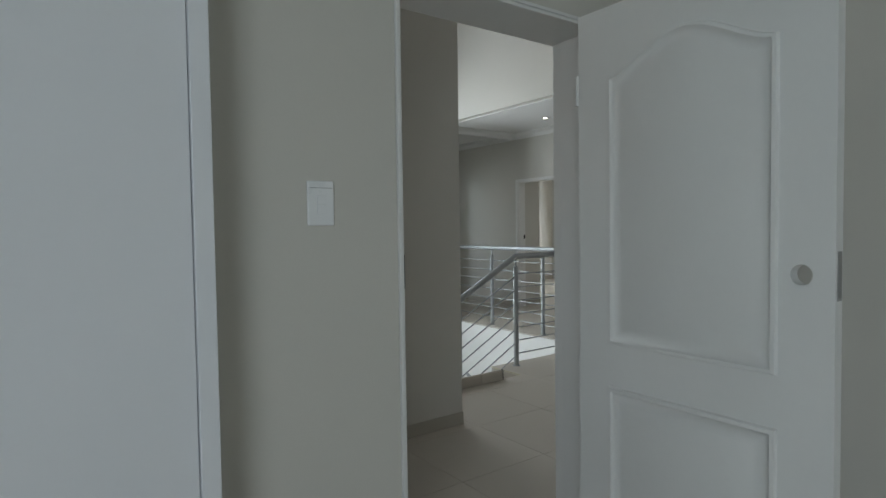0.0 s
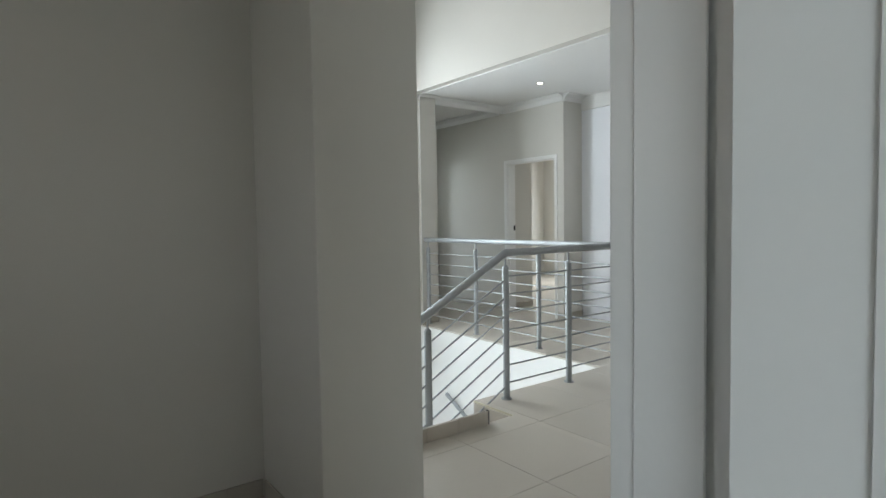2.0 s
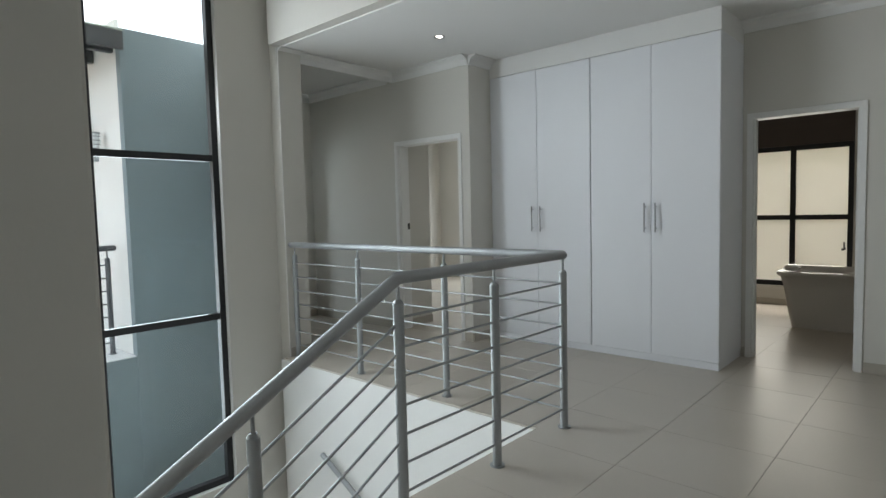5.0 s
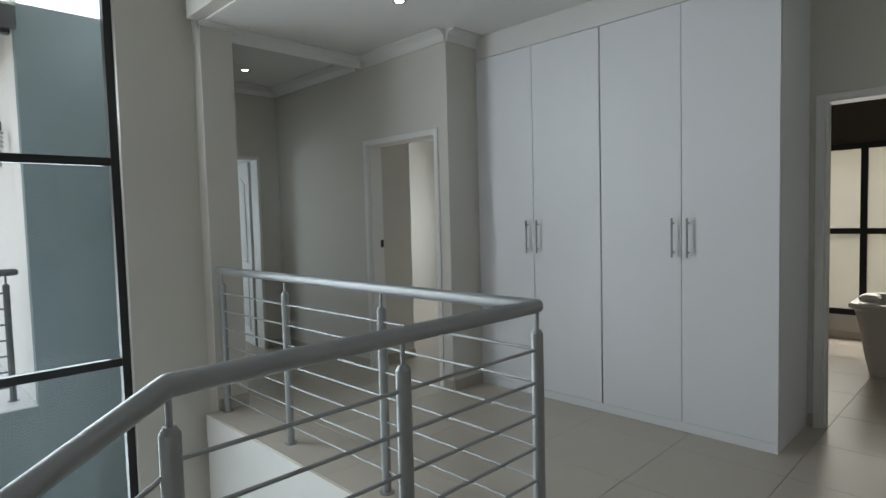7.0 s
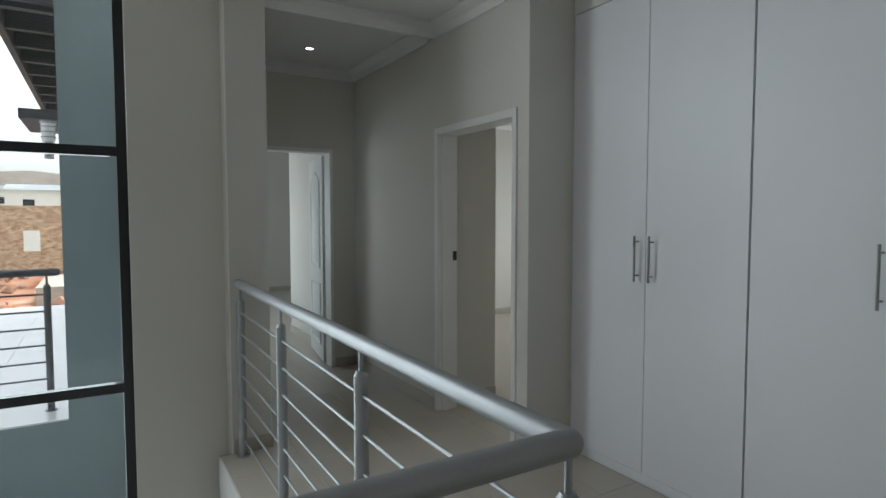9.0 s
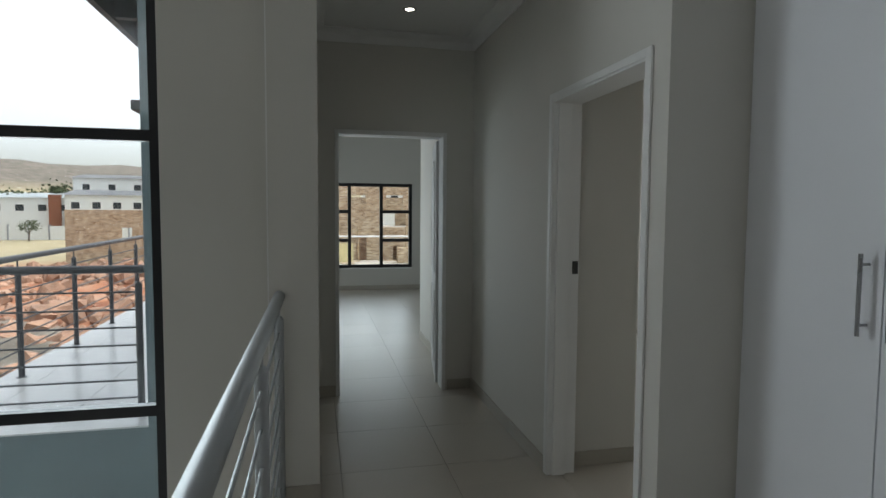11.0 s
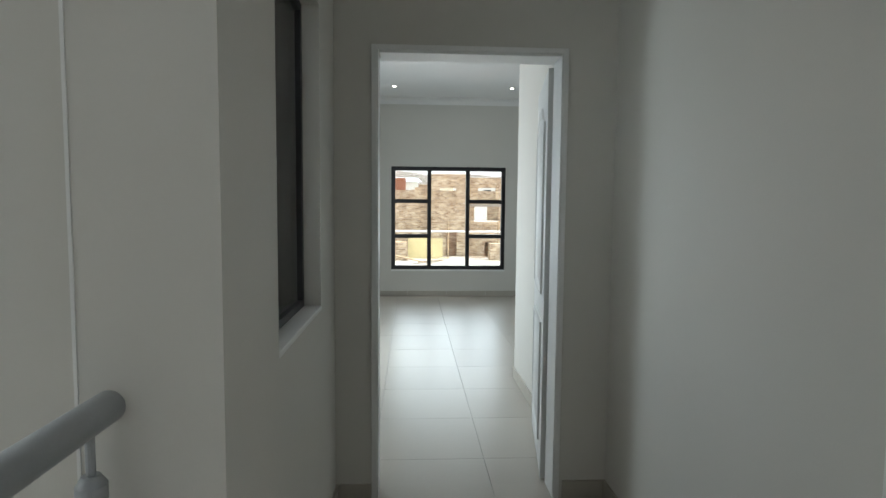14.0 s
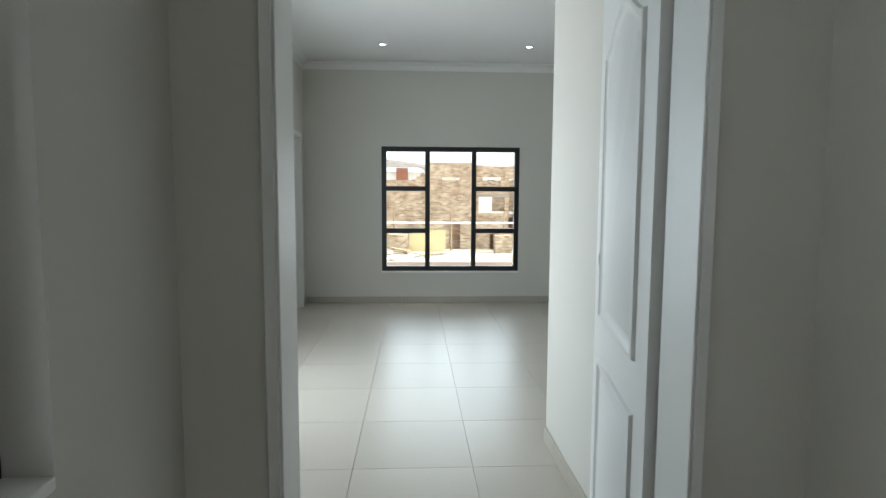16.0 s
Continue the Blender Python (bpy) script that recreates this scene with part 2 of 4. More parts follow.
structure("wall_first_room", [(-6.6, -4.222, -2.59, -2.375, 0, H_HIGH), (-3.345, -2.6, -2.59, -2.375, 0, H_HIGH), (-4.222, -3.345, -2.59, -2.375, 2.06, H_HIGH)], M_WALL, "painted wall with the first doorway")
structure("wall_first_room_east", [(-2.75, -2.6, -7.0, -2.64, 0, H_ROOM)], M_WALL, "painted side wall of the first room")
structure("wall_first_room_west", [(-6.75, -6.6, -7.0, -6.2, 0, H_ROOM), (-6.75, -6.6, -4.6, -2.5, 0, H_ROOM), (-6.75, -6.6, -6.2, -4.6, 0, 0.7), (-6.75, -6.6, -6.2, -4.6, 2.1, H_ROOM)], M_WALL, "painted side wall of the first room")
structure("wall_first_room_south", [(-6.75, -2.6, -7.15, -7.0, 0, H_ROOM)], M_WALL, "painted back wall of the first room")
structure("wall_hall_south", [(-2.6, 0.15, -5.15, -5.0, 0, H_HIGH)], M_WALL, "painted wall closing the hall")
structure("wall_hall_east", [(0.0, 0.15, -5.0, -2.2, 0, H_HIGH)], M_WALL, "painted side wall of the hall")
structure("wall_stair_west", [(-3.55, -3.4, -0.17, 3.2, ZB, H_HIGH)], M_WALL, "painted wall of the stairwell")
structure("wall_stair_east", [(-0.12, 0.0, 0.12, 2.9, ZB, -0.22)], M_EXTWHITE, "white painted wall of the stairwell below the landing")
structure("wall_stair_south", [(-1.55, -0.12, 0.0, 0.12, ZB, -0.22), (-3.4, -1.55, -0.4, -0.28, ZB, -0.22)], M_EXTWHITE, "white painted wall of the stairwell")
# bathroom shell
structure("wall_bathroom_window", [(5.4, 5.55, -3.2, -0.8, 0, H_LAND), (5.4, 5.55, 0.52, 2.0, 0, H_LAND), (5.4, 5.55, -0.8, 0.52, 0, 0.25)], M_WALL, "painted bathroom wall below the window")
structure("wall_bathroom_lintel", [(5.4, 5.55, -0.8, 0.52, 2.04, H_LAND)], M_BROWN, "dark brown wall band over the bathroom window")
structure("wall_bathroom_sides", [(2.52, 5.4, -3.35, -3.2, 0, H_LAND), (2.52, 5.55, 1.86, 2.01, 0, H_LAND)], M_WALL, "painted side walls of the bathroom")
# side room behind the corridor doorway
structure("wall_side_room_stub", [(1.58, 2.0, 2.96, 3.1, 0, H_LAND)], M_WALL, "short painted wall inside the side room", bevel=0.004)
structure("wall_side_room_far", [(1.58, 5.7, 6.15, 6.3, 0, H_LAND)], M_WALL, "painted far wall of the side room")
structure("wall_side_room_window", [(5.7, 5.85, 2.0, 3.5, 0, H_LAND), (5.7, 5.85, 5.2, 6.3, 0, H_LAND), (5.7, 5.85, 3.5, 5.2, 0, 0.6), (5.7, 5.85, 3.5, 5.2, 2.05, H_LAND)], M_WALL, "painted wall with a window opening")
# end bedroom
structure("wall_bedroom_far", [(-0.9, 0.2, 10.6, 10.75, 0, H_ROOM), (1.935, 5.0, 10.6, 10.75, 0, H_ROOM), (0.2, 1.935, 10.6, 10.75, 0, 0.41), (0.2, 1.935, 10.6, 10.75, 1.97, H_ROOM)], M_WALL, "painted bedroom wall with a wide window")
structure("wall_bedroom_west", [(-0.9, -0.75, 4.2, 6.4, ZB, H_ROOM), (-0.9, -0.75, 8.0, 9.62, ZB, H_ROOM), (-0.9, -0.75, 10.36, 10.6, ZB, H_ROOM), (-0.9, -0.75, 6.4, 8.0, ZB, 0.5), (-0.9, -0.75, 6.4, 8.0, 2.1, H_ROOM),
                                (-0.9, -0.75, 9.62, 10.36, 2.08, H_ROOM), (-0.9, -0.75, 9.62, 10.36, ZB, 0)], M_WALL, "painted bedroom side wall with a doorway near the corner")
structure("wall_bedroom_closet", [(1.342, 1.58, 4.64, 6.438, 0, H_ROOM), (1.58, 5.0, 6.3, 6.438, 0, H_ROOM)], M_WALL, "painted closet wall inside the bedroom", bevel=0.004)
structure("wall_bedroom_east", [(5.0, 5.15, 6.3, 10.75, 0, H_ROOM)], M_WALL, "painted bedroom side wall")
structure("wall_exterior_grey", [(-0.94, -0.002, 4.11, 4.21, ZB, 3.1)], M_EXT, "grey textured outside plaster wall")
structure("wall_exterior_white", [(-0.938, -0.9, 4.212, 6.4, ZB, 3.2), (-0.938, -0.9, 8.0, 10.8, ZB, 3.2), (-0.938, -0.9, 6.4, 8.0, ZB, 0.5), (-0.938, -0.9, 6.4, 8.0, 2.1, 3.2)], M_EXTWHITE, "white outside plaster wall beside the balcony")

structure("ceiling_landing", [(-0.02, 2.52, -3.35, 2.9, H_LAND, H_LAND + 0.1)], M_CEIL, "white plaster ceiling over the landing", "ceiling")
structure("ceiling_corridor", [(0.0, 1.58, 2.9, 4.5, H_LAND, H_LAND + 0.1)], M_CEIL, "white plaster ceiling over the corridor", "ceiling")
structure("ceiling_beam", [(0.19, 1.43, 2.94, 3.03, 2.765, H_LAND - 0.003)], M_CEIL, "plastered ceiling beam across the corridor mouth", "beam")
structure("ceiling_high", [(-5.4, -0.02, -5.2, 3.2, H_HIGH, H_HIGH + 0.1), (-0.02, 2.52, -5.2, -2.2, H_HIGH, H_HIGH + 0.1)], M_CEIL, "white plaster ceiling over the stairwell", "ceiling")
structure("ceiling_first_room", [(-6.75, -2.6, -7.15, -2.64, H_ROOM, H_ROOM + 0.1)], M_CEIL, "white plaster ceiling of the first room", "ceiling")
structure("ceiling_bathroom", [(2.52, 5.55, -3.35, 2.0, H_LAND, H_LAND + 0.1)], M_CEIL, "white plaster ceiling of the bathroom", "ceiling")
structure("ceiling_side_room", [(1.58, 5.85, 2.0, 6.3, H_LAND, H_LAND + 0.1)], M_CEIL, "white plaster ceiling of the side room", "ceiling")
structure("ceiling_bedroom", [(-0.9, 5.15, 4.5, 10.75, H_ROOM, H_ROOM + 0.1)], M_CEIL, "white plaster ceiling of the bedroom", "ceiling")


def cornice(a, b, inward, z, s=0.09):
    """A cove moulding from a to b; inward points from the wall into the room."""
    a, b, i = Vector((*a, 0)), Vector((*b, 0)), Vector((*inward, 0))
    prof = [(0, -s), (0.012, -s), (0.016, -s * 0.82), (s * 0.3, -s * 0.45), (s * 0.62, -s * 0.22), (s * 0.9, -0.016), (s, -0.012), (s, -0.001), (0, -0.001)]
    bm = bmesh.new()
    rows = []
    for p in (a, b):
        rows.append([bm.verts.new((p.x + i.x * d, p.y + i.y * d, z + h)) for d, h in prof])
    k = len(prof)
    for j in range(k):
        bm.faces.new((rows[0][j], rows[0][(j + 1) % k], rows[1][(j + 1) % k], rows[1][j]))
    bm.faces.new(rows[0])
    bm.faces.new(rows[1][::-1])
    bmesh.ops.recalc_face_normals(bm, faces=bm.faces)
    return tagged(finish("cornice", bm, M_CEIL, smooth=True), "white cove cornice along the ceiling edge", "cornice", kind="structure")


for a, b, i, z in (((1.43, 1.86), (1.43, 2.94), (-1, 0), H_LAND), ((1.43, 3.03), (1.43, 4.5), (-1, 0), H_LAND), ((0.155, 3.2), (0.155, 4.5), (1, 0), H_LAND),
                   ((0.16, 4.5), (1.43, 4.5), (0, -1), H_LAND), ((-0.05, 2.9), (0.195, 2.9), (0, -1), H_LAND), ((0.195, 2.94), (1.43, 2.94), (0, -1), H_LAND),
                   ((1.43, 1.86), (1.772, 1.86), (0, -1), H_LAND), ((2.38, -1.64), (2.38, -0.36), (-1, 0), H_LAND),
                   ((-0.75, 10.6), (5.0, 10.6), (0, -1), H_ROOM), ((-0.75, 4.64), (-0.75, 10.6), (1, 0), H_ROOM), ((1.342, 4.64), (1.342, 6.438), (-1, 0), H_ROOM), ((1.342, 6.438), (5.0, 6.438), (0, 1), H_ROOM),
                   ((2.0, 6.15), (5.7, 6.15), (0, -1), H_LAND)):
    cornice(a, b, i, z)

# wall above the wardrobe
structure("wall_over_wardrobe", [(1.772, 2.38, -0.36, 1.86, 2.655, H_LAND - 0.002)], M_CEIL, "painted bulkhead above the wardrobe")

# ---- floors ----
structure("floor", [(-5.2, 5.7, -5.0, -0.28, -0.22, -0.012), (-1.55, 5.7, -0.28, 0.12, -0.22, -0.012), (-0.12, 5.7, 0.12, 2.9, -0.22, -0.012), (0.0, 5.7, 2.9, 10.7, -0.22, -0.012), (-0.9, 0.0, 4.2, 10.7, -0.22, -0.012),
                    (-6.7, -2.6, -7.1, -5.0, -0.22, -0.012), (-6.7, -5.2, -5.0, -2.5, -0.22, -0.012)], M_GROUT, "grouted screed under the floor tiles", "floor")
structure("slab_edge", [(-0.124, -0.12, 0.12, 2.9, -0.22, -0.013), (-1.55, -0.12, 0.12, 0.124, -0.22, -0.013)], M_EXTWHITE, "white painted slab edge of the stair void", "slab edge")


# ---- windows ----
def window_y(name, x0, x1, z0, z1, y, xs, zs, label, fw=0.05, depth=0.05, pane=None, grid=None):
    """Window in a wall that runs along x: frame, bars and single panes."""
    e = empty(name, label, "window", at=(x0, y, z0), kind="structure")
    e.location = (0, 0, 0)
    bm = bmesh.new()
    for d in ((x0, x1, y, y + depth, z0, z0 + fw), (x0, x1, y, y + depth, z1 - fw, z1), (x0, x0 + fw, y, y + depth, z0 + fw, z1 - fw), (x1 - fw, x1, y, y + depth, z0 + fw, z1 - fw)):
        bm_box(bm, *d)
    part("window_frame", bm, M_ALU, e)
    cols = [x0, *xs, x1]
    for x in xs:
        box_part("mullion", (x - fw / 2, x + fw / 2, y + 0.002, y + depth - 0.002, z0 + fw, z1 - fw), M_ALU, e)
    for c in range(len(cols) - 1):
        rows = [z0, *(zs if grid is None else grid[c]), z1]
        a, b = cols[c] + fw / 2, cols[c + 1] - fw / 2
        for z in rows[1:-1]:
            box_part("glazing_bar", (a, b, y + 0.004, y + depth - 0.004, z - fw / 2, z + fw / 2), M_ALU, e)
        for r in range(len(rows) - 1):
            p = box_part("pane", (a, b, y + depth / 2 - 0.003, y + depth / 2 + 0.003, rows[r] + 0.01, rows[r + 1] - 0.01), pane or M_GLASS, e)
            p.visible_shadow = False
    return e


def window_x(name, y0, y1, z0, z1, x, ys, zs, label, fw=0.05, depth=0.05, pane=None):
    """Window in a wall that runs along y."""
    e = empty(name, label, "window", kind="structure")
    bm = bmesh.new()
    for d in ((x, x + depth, y0, y1, z0, z0 + fw), (x, x + depth, y0, y1, z1 - fw, z1), (x, x + depth, y0, y0 + fw, z0 + fw, z1 - fw), (x, x + depth, y1 - fw, y1, z0 + fw, z1 - fw)):
        bm_box(bm, *d)
    part("window_frame", bm, M_ALU, e)
    for y in ys:
        box_part("mullion", (x + 0.002, x + depth - 0.002, y - fw / 2, y + fw / 2, z0 + fw, z1 - fw), M_ALU, e)
    cols, rows = [y0, *ys, y1], [z0, *zs, z1]
    for c in range(len(cols) - 1):
        for z in zs:
            box_part("glazing_bar", (x + 0.004, x + depth - 0.004, cols[c] + fw / 2, cols[c + 1] - fw / 2, z - fw / 2, z + fw / 2), M_ALU, e)
        for r in range(len(rows) - 1):
            p = box_part("pane", (x + depth / 2 - 0.003, x + depth / 2 + 0.003, cols[c] + fw / 2, cols[c + 1] - fw / 2, rows[r] + 0.01, rows[r + 1] - 0.01), pane or M_GLASS, e)
            p.visible_shadow = False
    return e


window_y("window_1", -2.55, -0.56, -1.05, 3.25, 3.05, [-1.56], [0.45, 1.824], "tall black aluminium stair window over the balcony", 0.055, 0.06)
window_y("window_2", 0.2, 1.935, 0.41, 1.97, 10.62, [0.775, 1.36], [], "black aluminium bedroom window with seven panes", 0.06, 0.05,
         grid=[[0.92, 1.45], [], [0.92, 1.45]])
window_x("window_3", 3.402, 4.103, 0.99, 2.118, 0.065, [], [], "narrow black aluminium corridor window", 0.03, 0.026)
window_x("window_4", -0.8, 0.52, 0.255, 2.04, 5.43, [-0.16], [1.134], "black aluminium bathroom window with frosted panes", 0.06, 0.05, M_FROST)
# invented window, frames the opening of the bedroom's side fill
window_x("window_5_added", 6.402, 7.998, 0.502, 2.098, -0.93, [7.2], [1.6], "added black aluminium window that houses the bedroom fill lamp", 0.05, 0.05)
structure("sill_bedroom", [(0.2, 1.935, 10.585, 10.62, 0.385, 0.408)], M_TRIM, "white painted sill under the bedroom window", "sill", 0.003)
structure("sill_corridor", [(0.092, 0.158, 3.402, 4.103, 0.978, 0.996)], M_TRIM, "white painted sill of the corridor window", "sill", 0.003)
structure("reveal_stair_window", [(-0.562, -0.557, 3.005, 3.05, -1.05, 3.25), (-2.55, -0.56, 3.005, 3.05, -1.054, -1.048)], M_EXTWHITE, "white painted reveal of the stair window", "reveal")


# ---- door frames and doors ----
def frame_y(name, x0, x1, y0, y1, z1, label, w=0.035, stops=(1, -1)):
    """Steel door frame in a wall along x, opening x0..x1, wall faces y0..y1."""
    e = empty(name, label, "door frame", kind="structure")
    a, b, o = y0 - 0.008, y1 + 0.008, w
    for sx, xi in ((1, x0), (-1, x1)):
        bm = bmesh.new()
        bm_box(bm, xi, xi + sx * 0.006, y0 - 0.008, y1 + 0.008, 0, z1, 0.002)
        bm_box(bm, xi - sx * o, xi, a - 0.004, y0 - 0.001, 0, z1 + o, 0.002)
        bm_box(bm, xi - sx * o, xi, y1 + 0.001, b + 0.004, 0, z1 + o, 0.002)
        if sx in stops:
            bm_box(bm, xi + sx * 0.012, xi + sx * 0.02, y0 + 0.055, y1 - 0.045, 0, z1 - 0.012, 0.002)
        part("jamb", bm, M_TRIM, e)
    bm = bmesh.new()
    bm_box(bm, x0 + 0.012, x1 - 0.012, a, b, z1 - 0.012, z1, 0.002)
    bm_box(bm, x0, x1, a - 0.004, y0 - 0.001, z1, z1 + o, 0.002)
    bm_box(bm, x0, x1, y1 + 0.001, b + 0.004, z1, z1 + o, 0.002)
    part("head", bm, M_TRIM, e)
    return e


def frame_x(name, y0, y1, x0, x1, z1, label):
    """Steel door frame in a wall along y."""
    e = empty(name, label, "door frame", kind="structure")
    a, b, o = x0 - 0.008, x1 + 0.008, 0.035
    for sy, yi in ((1, y0), (-1, y1)):
        bm = bmesh.new()
        bm_box(bm, a, b, yi, yi + sy * 0.012, 0, z1, 0.002)
        bm_box(bm, a - 0.004, x0 - 0.001, yi - sy * o, yi, 0, z1 + o, 0.002)
        bm_box(bm, x1 + 0.001, b + 0.004, yi - sy * o, yi, 0, z1 + o, 0.002)
        bm_box(bm, x0 + 0.02, x1 - 0.055, yi + sy * 0.012, yi + sy * 0.026, 0, z1 - 0.012, 0.002)
        part("jamb", bm, M_TRIM, e)
    bm = bmesh.new()
    bm_box(bm, a, b, y0 + 0.012, y1 - 0.012, z1 - 0.012, z1, 0.002)
    bm_box(bm, a - 0.004, x0 - 0.001, y0, y1, z1, z1 + o, 0.002)
    bm_box(bm, x1 + 0.001, b + 0.004, y0, y1, z1, z1 + o, 0.002)
    part("head", bm, M_TRIM, e)
    return e


def strike(parent, dims):
    s = box_part("strike_plate", dims, M_BLACK, parent, "dark metal strike plate", 0.002)
    return s


f1 = frame_y("door_frame_1", -4.222, -3.345, -2.59, -2.375, 2.06, "white painted steel frame of the first doorway", 0.012)
strike(f1, (-4.2165, -4.21, -2.592, -2.56, 1.15, 1.25))
f2 = frame_x("door_frame_2", 2.0, 2.895, 1.43, 1.58, 2.06, "white painted steel frame of the side room doorway")
strike(f2, (1.548, 1.582, 2.879, 2.883, 1.125, 1.195))
f3 = frame_y("door_frame_3", 0.345, 1.18, 4.5, 4.64, 2.065, "white painted steel frame of the bedroom doorway", 0.024, ())
f4 = frame_x("door_frame_4", -1.18, -0.43, 2.38, 2.52, 2.04, "white painted steel frame of the bathroom doorway")
f5 = frame_x("door_frame_5", 9.62, 10.36, -0.9, -0.75, 2.06, "white painted steel frame near the bedroom corner")


def panel_moulding(bm, x0, x1, z0, z1, arch, y, s):
    """A moulded door panel on the face y; s is the side that it faces."""
    pts = [(x0, z0), (x1, z0)]
    if arch:
        n = 24
        for i in range(n + 1):
            u = 1 - i / n
            pts.append((x0 + (x1 - x0) * u, z1 - arch + arch * (0.5 - 0.5 * math.cos(2 * math.pi * u)) ** 0.8))
    else:
        pts += [(x1, z1), (x0, z1)]
    cx, cz = (x0 + x1) / 2, (z0 + z1) / 2
    rings = []
    for ins, h in ((0, 0.0), (0.004, 0.010), (0.014, 0.012), (0.022, 0.004), (0.030, 0.001), (0.046, 0.001), (0.060, 0.008)):
        fx, fz = (x1 - x0 - 2 * ins) / (x1 - x0), (z1 - z0 - 2 * ins) / (z1 - z0)
        rings.append([bm.verts.new((cx + (px - cx) * fx, y + s * h, cz + (pz - cz) * fz)) for px, pz in pts])
    k = len(pts)
    for a, b in zip(rings, rings[1:]):
        for j in range(k):
            bm.faces.new((a[j], a[(j + 1) % k], b[(j + 1) % k], b[j]))
    bm.faces.new(rings[-1])


def door_leaf(name, m, w, h, label, hole_z, flip=False):
    """A two-panel moulded leaf, hinged at its origin, that runs along +x, thick along y."""
    e = empty(name, label, "door")
    e.matrix_basis = m
    t, hx, r, q = 0.04, w - 0.075, 0.026, 0.04
    bm = bmesh.new()
    bm_box(bm, 0, hx - q, 0, t, 0.01, h)
    bm_box(bm, hx + q, w, 0, t, 0.01, h)
    bm_box(bm, hx - q, hx + q, 0, t, 0.01, hole_z - q)
    bm_box(bm, hx - q, hx + q, 0, t, hole_z + q, h)
    seg = 32
    loops = {}
    for y in (0, t):
        sq, ci = [], []
        for i in range(seg):
            a = 2 * math.pi * i / seg
            c, s = math.cos(a), math.sin(a)
            k = q / max(abs(c), abs(s))
            sq.append(bm.verts.new((hx + c * k, y, hole_z + s * k)))
            ci.append(bm.verts.new((hx + c * r, y, hole_z + s * r)))
        loops[y] = ci
        for i in range(seg):
            bm.faces.new((sq[i], sq[(i + 1) % seg], ci[(i + 1) % seg], ci[i]))
    for i in range(seg):
        bm.faces.new((loops[0][i], loops[0][(i + 1) % seg], loops[t][(i + 1) % seg], loops[t][i]))
    bmesh.ops.recalc_face_normals(bm, faces=bm.faces)
    part("leaf", bm, M_DOOR, e)
    for y, s in ((0, -1), (t, 1)):
        for z0, z1, arch in ((0.93, h - 0.13, 0.10), (0.16, 0.79, 0.0)):
            bm = bmesh.new()
            panel_moulding(bm, 0.125, w - 0.13, z0, z1, arch, y, s)
            bmesh.ops.recalc_face_normals(bm, faces=bm.faces)
            part("panel", bm, M_DOOR, e, smooth=True)
    box_part("latch_plate", (w, w + 0.002, 0.009, 0.031, hole_z - 0.06, hole_z + 0.06), M_CHROME, e, "steel latch plate")
    for z in (0.25, h - 0.25):
        tube_part("hinge", (-0.006, 0.0, z - 0.05), (-0.006, 0.0, z + 0.05), 0.007, M_TRIM, e, "painted steel hinge", 8)
    return e


door_leaf("door", pose(-3.53, -2.652, 0, 0, 0, -90), 0.785, 2.04, "open white moulded door without a handle", 1.195)
door_leaf("door", pose(1.195, 4.665, 0, 0, 0, 81), 0.78, 2.045, "open white moulded bedroom door without a handle", 1.13)

# ---- light switch and socket ----
sw = empty("light_switch", "white plastic light switch on the painted wall", "switch", at=(-4.468, -2.59, 1.393))
bm = bmesh.new()
bm_box(bm, -0.037, 0.037, -0.009, 0, -0.058, 0.058, 0.004)
part("plate", bm, M_PLASTIC, sw)
box_part("rocker", (-0.012, 0.012, -0.0125, -0.009, -0.002, 0.02), M_PLASTIC, sw, bevel=0.001)
box_part("rocker", (-0.012, 0.012, -0.0125, -0.009, -0.026, -0.004), M_PLASTIC, sw, bevel=0.001)
box_part("seam", (-0.03, 0.03, -0.0095, -0.009, 0.0395, 0.0405), M_BLACK, sw)
so = empty("wall_socket", "white plastic wall socket above the skirting", "socket", at=(2.95, 6.15, 0.35))
box_part("plate", (-0.04, 0.04, -0.009, 0, -0.06, 0.06), M_PLASTIC, so, bevel=0.004)
for dx, dz in ((0, 0.02), (-0.012, -0.005), (0.012, -0.005)):
    tube_part("pin_hole", (dx, -0.0098, dz), (dx, -0.008, dz), 0.004, M_BLACK, so, seg=8)


# ---- downlights ----
def downlight(x, y, z):
    e = empty("downlight", "round recessed white downlight, switched on", "ceiling light", "recessed downlights", (x, y, z))
    bm = bmesh.new()
    seg = 28
    rings = [[bm.verts.new((r * math.cos(2 * math.pi * i / seg), r * math.sin(2 * math.pi * i / seg), h)) for i in range(seg)]
             for r, h in ((0.048, -0.0005), (0.046, -0.005), (0.036, -0.006), (0.03, -0.0015))]
    for a, b in zip(rings, rings[1:]):
        for i in range(seg):
            bm.faces.new((a[i], a[(i + 1) % seg], b[(i + 1) % seg], b[i]))
    part("trim_ring", bm, M_CHROME, e, smooth=True)
    bm = bmesh.new()
    bm_tube(bm, (0, 0, -0.003), (0, 0, -0.001), 0.029, seg=24)
    part("lens", bm, M_LED, e)
    return e


for x, y, z in ((0.79, 1.65, H_LAND), (0.79, -0.03, H_LAND), (0.81, 3.93, H_LAND), (0.267, 9.74, H_ROOM), (1.861, 9.74, H_ROOM)):
    downlight(x, y, z)

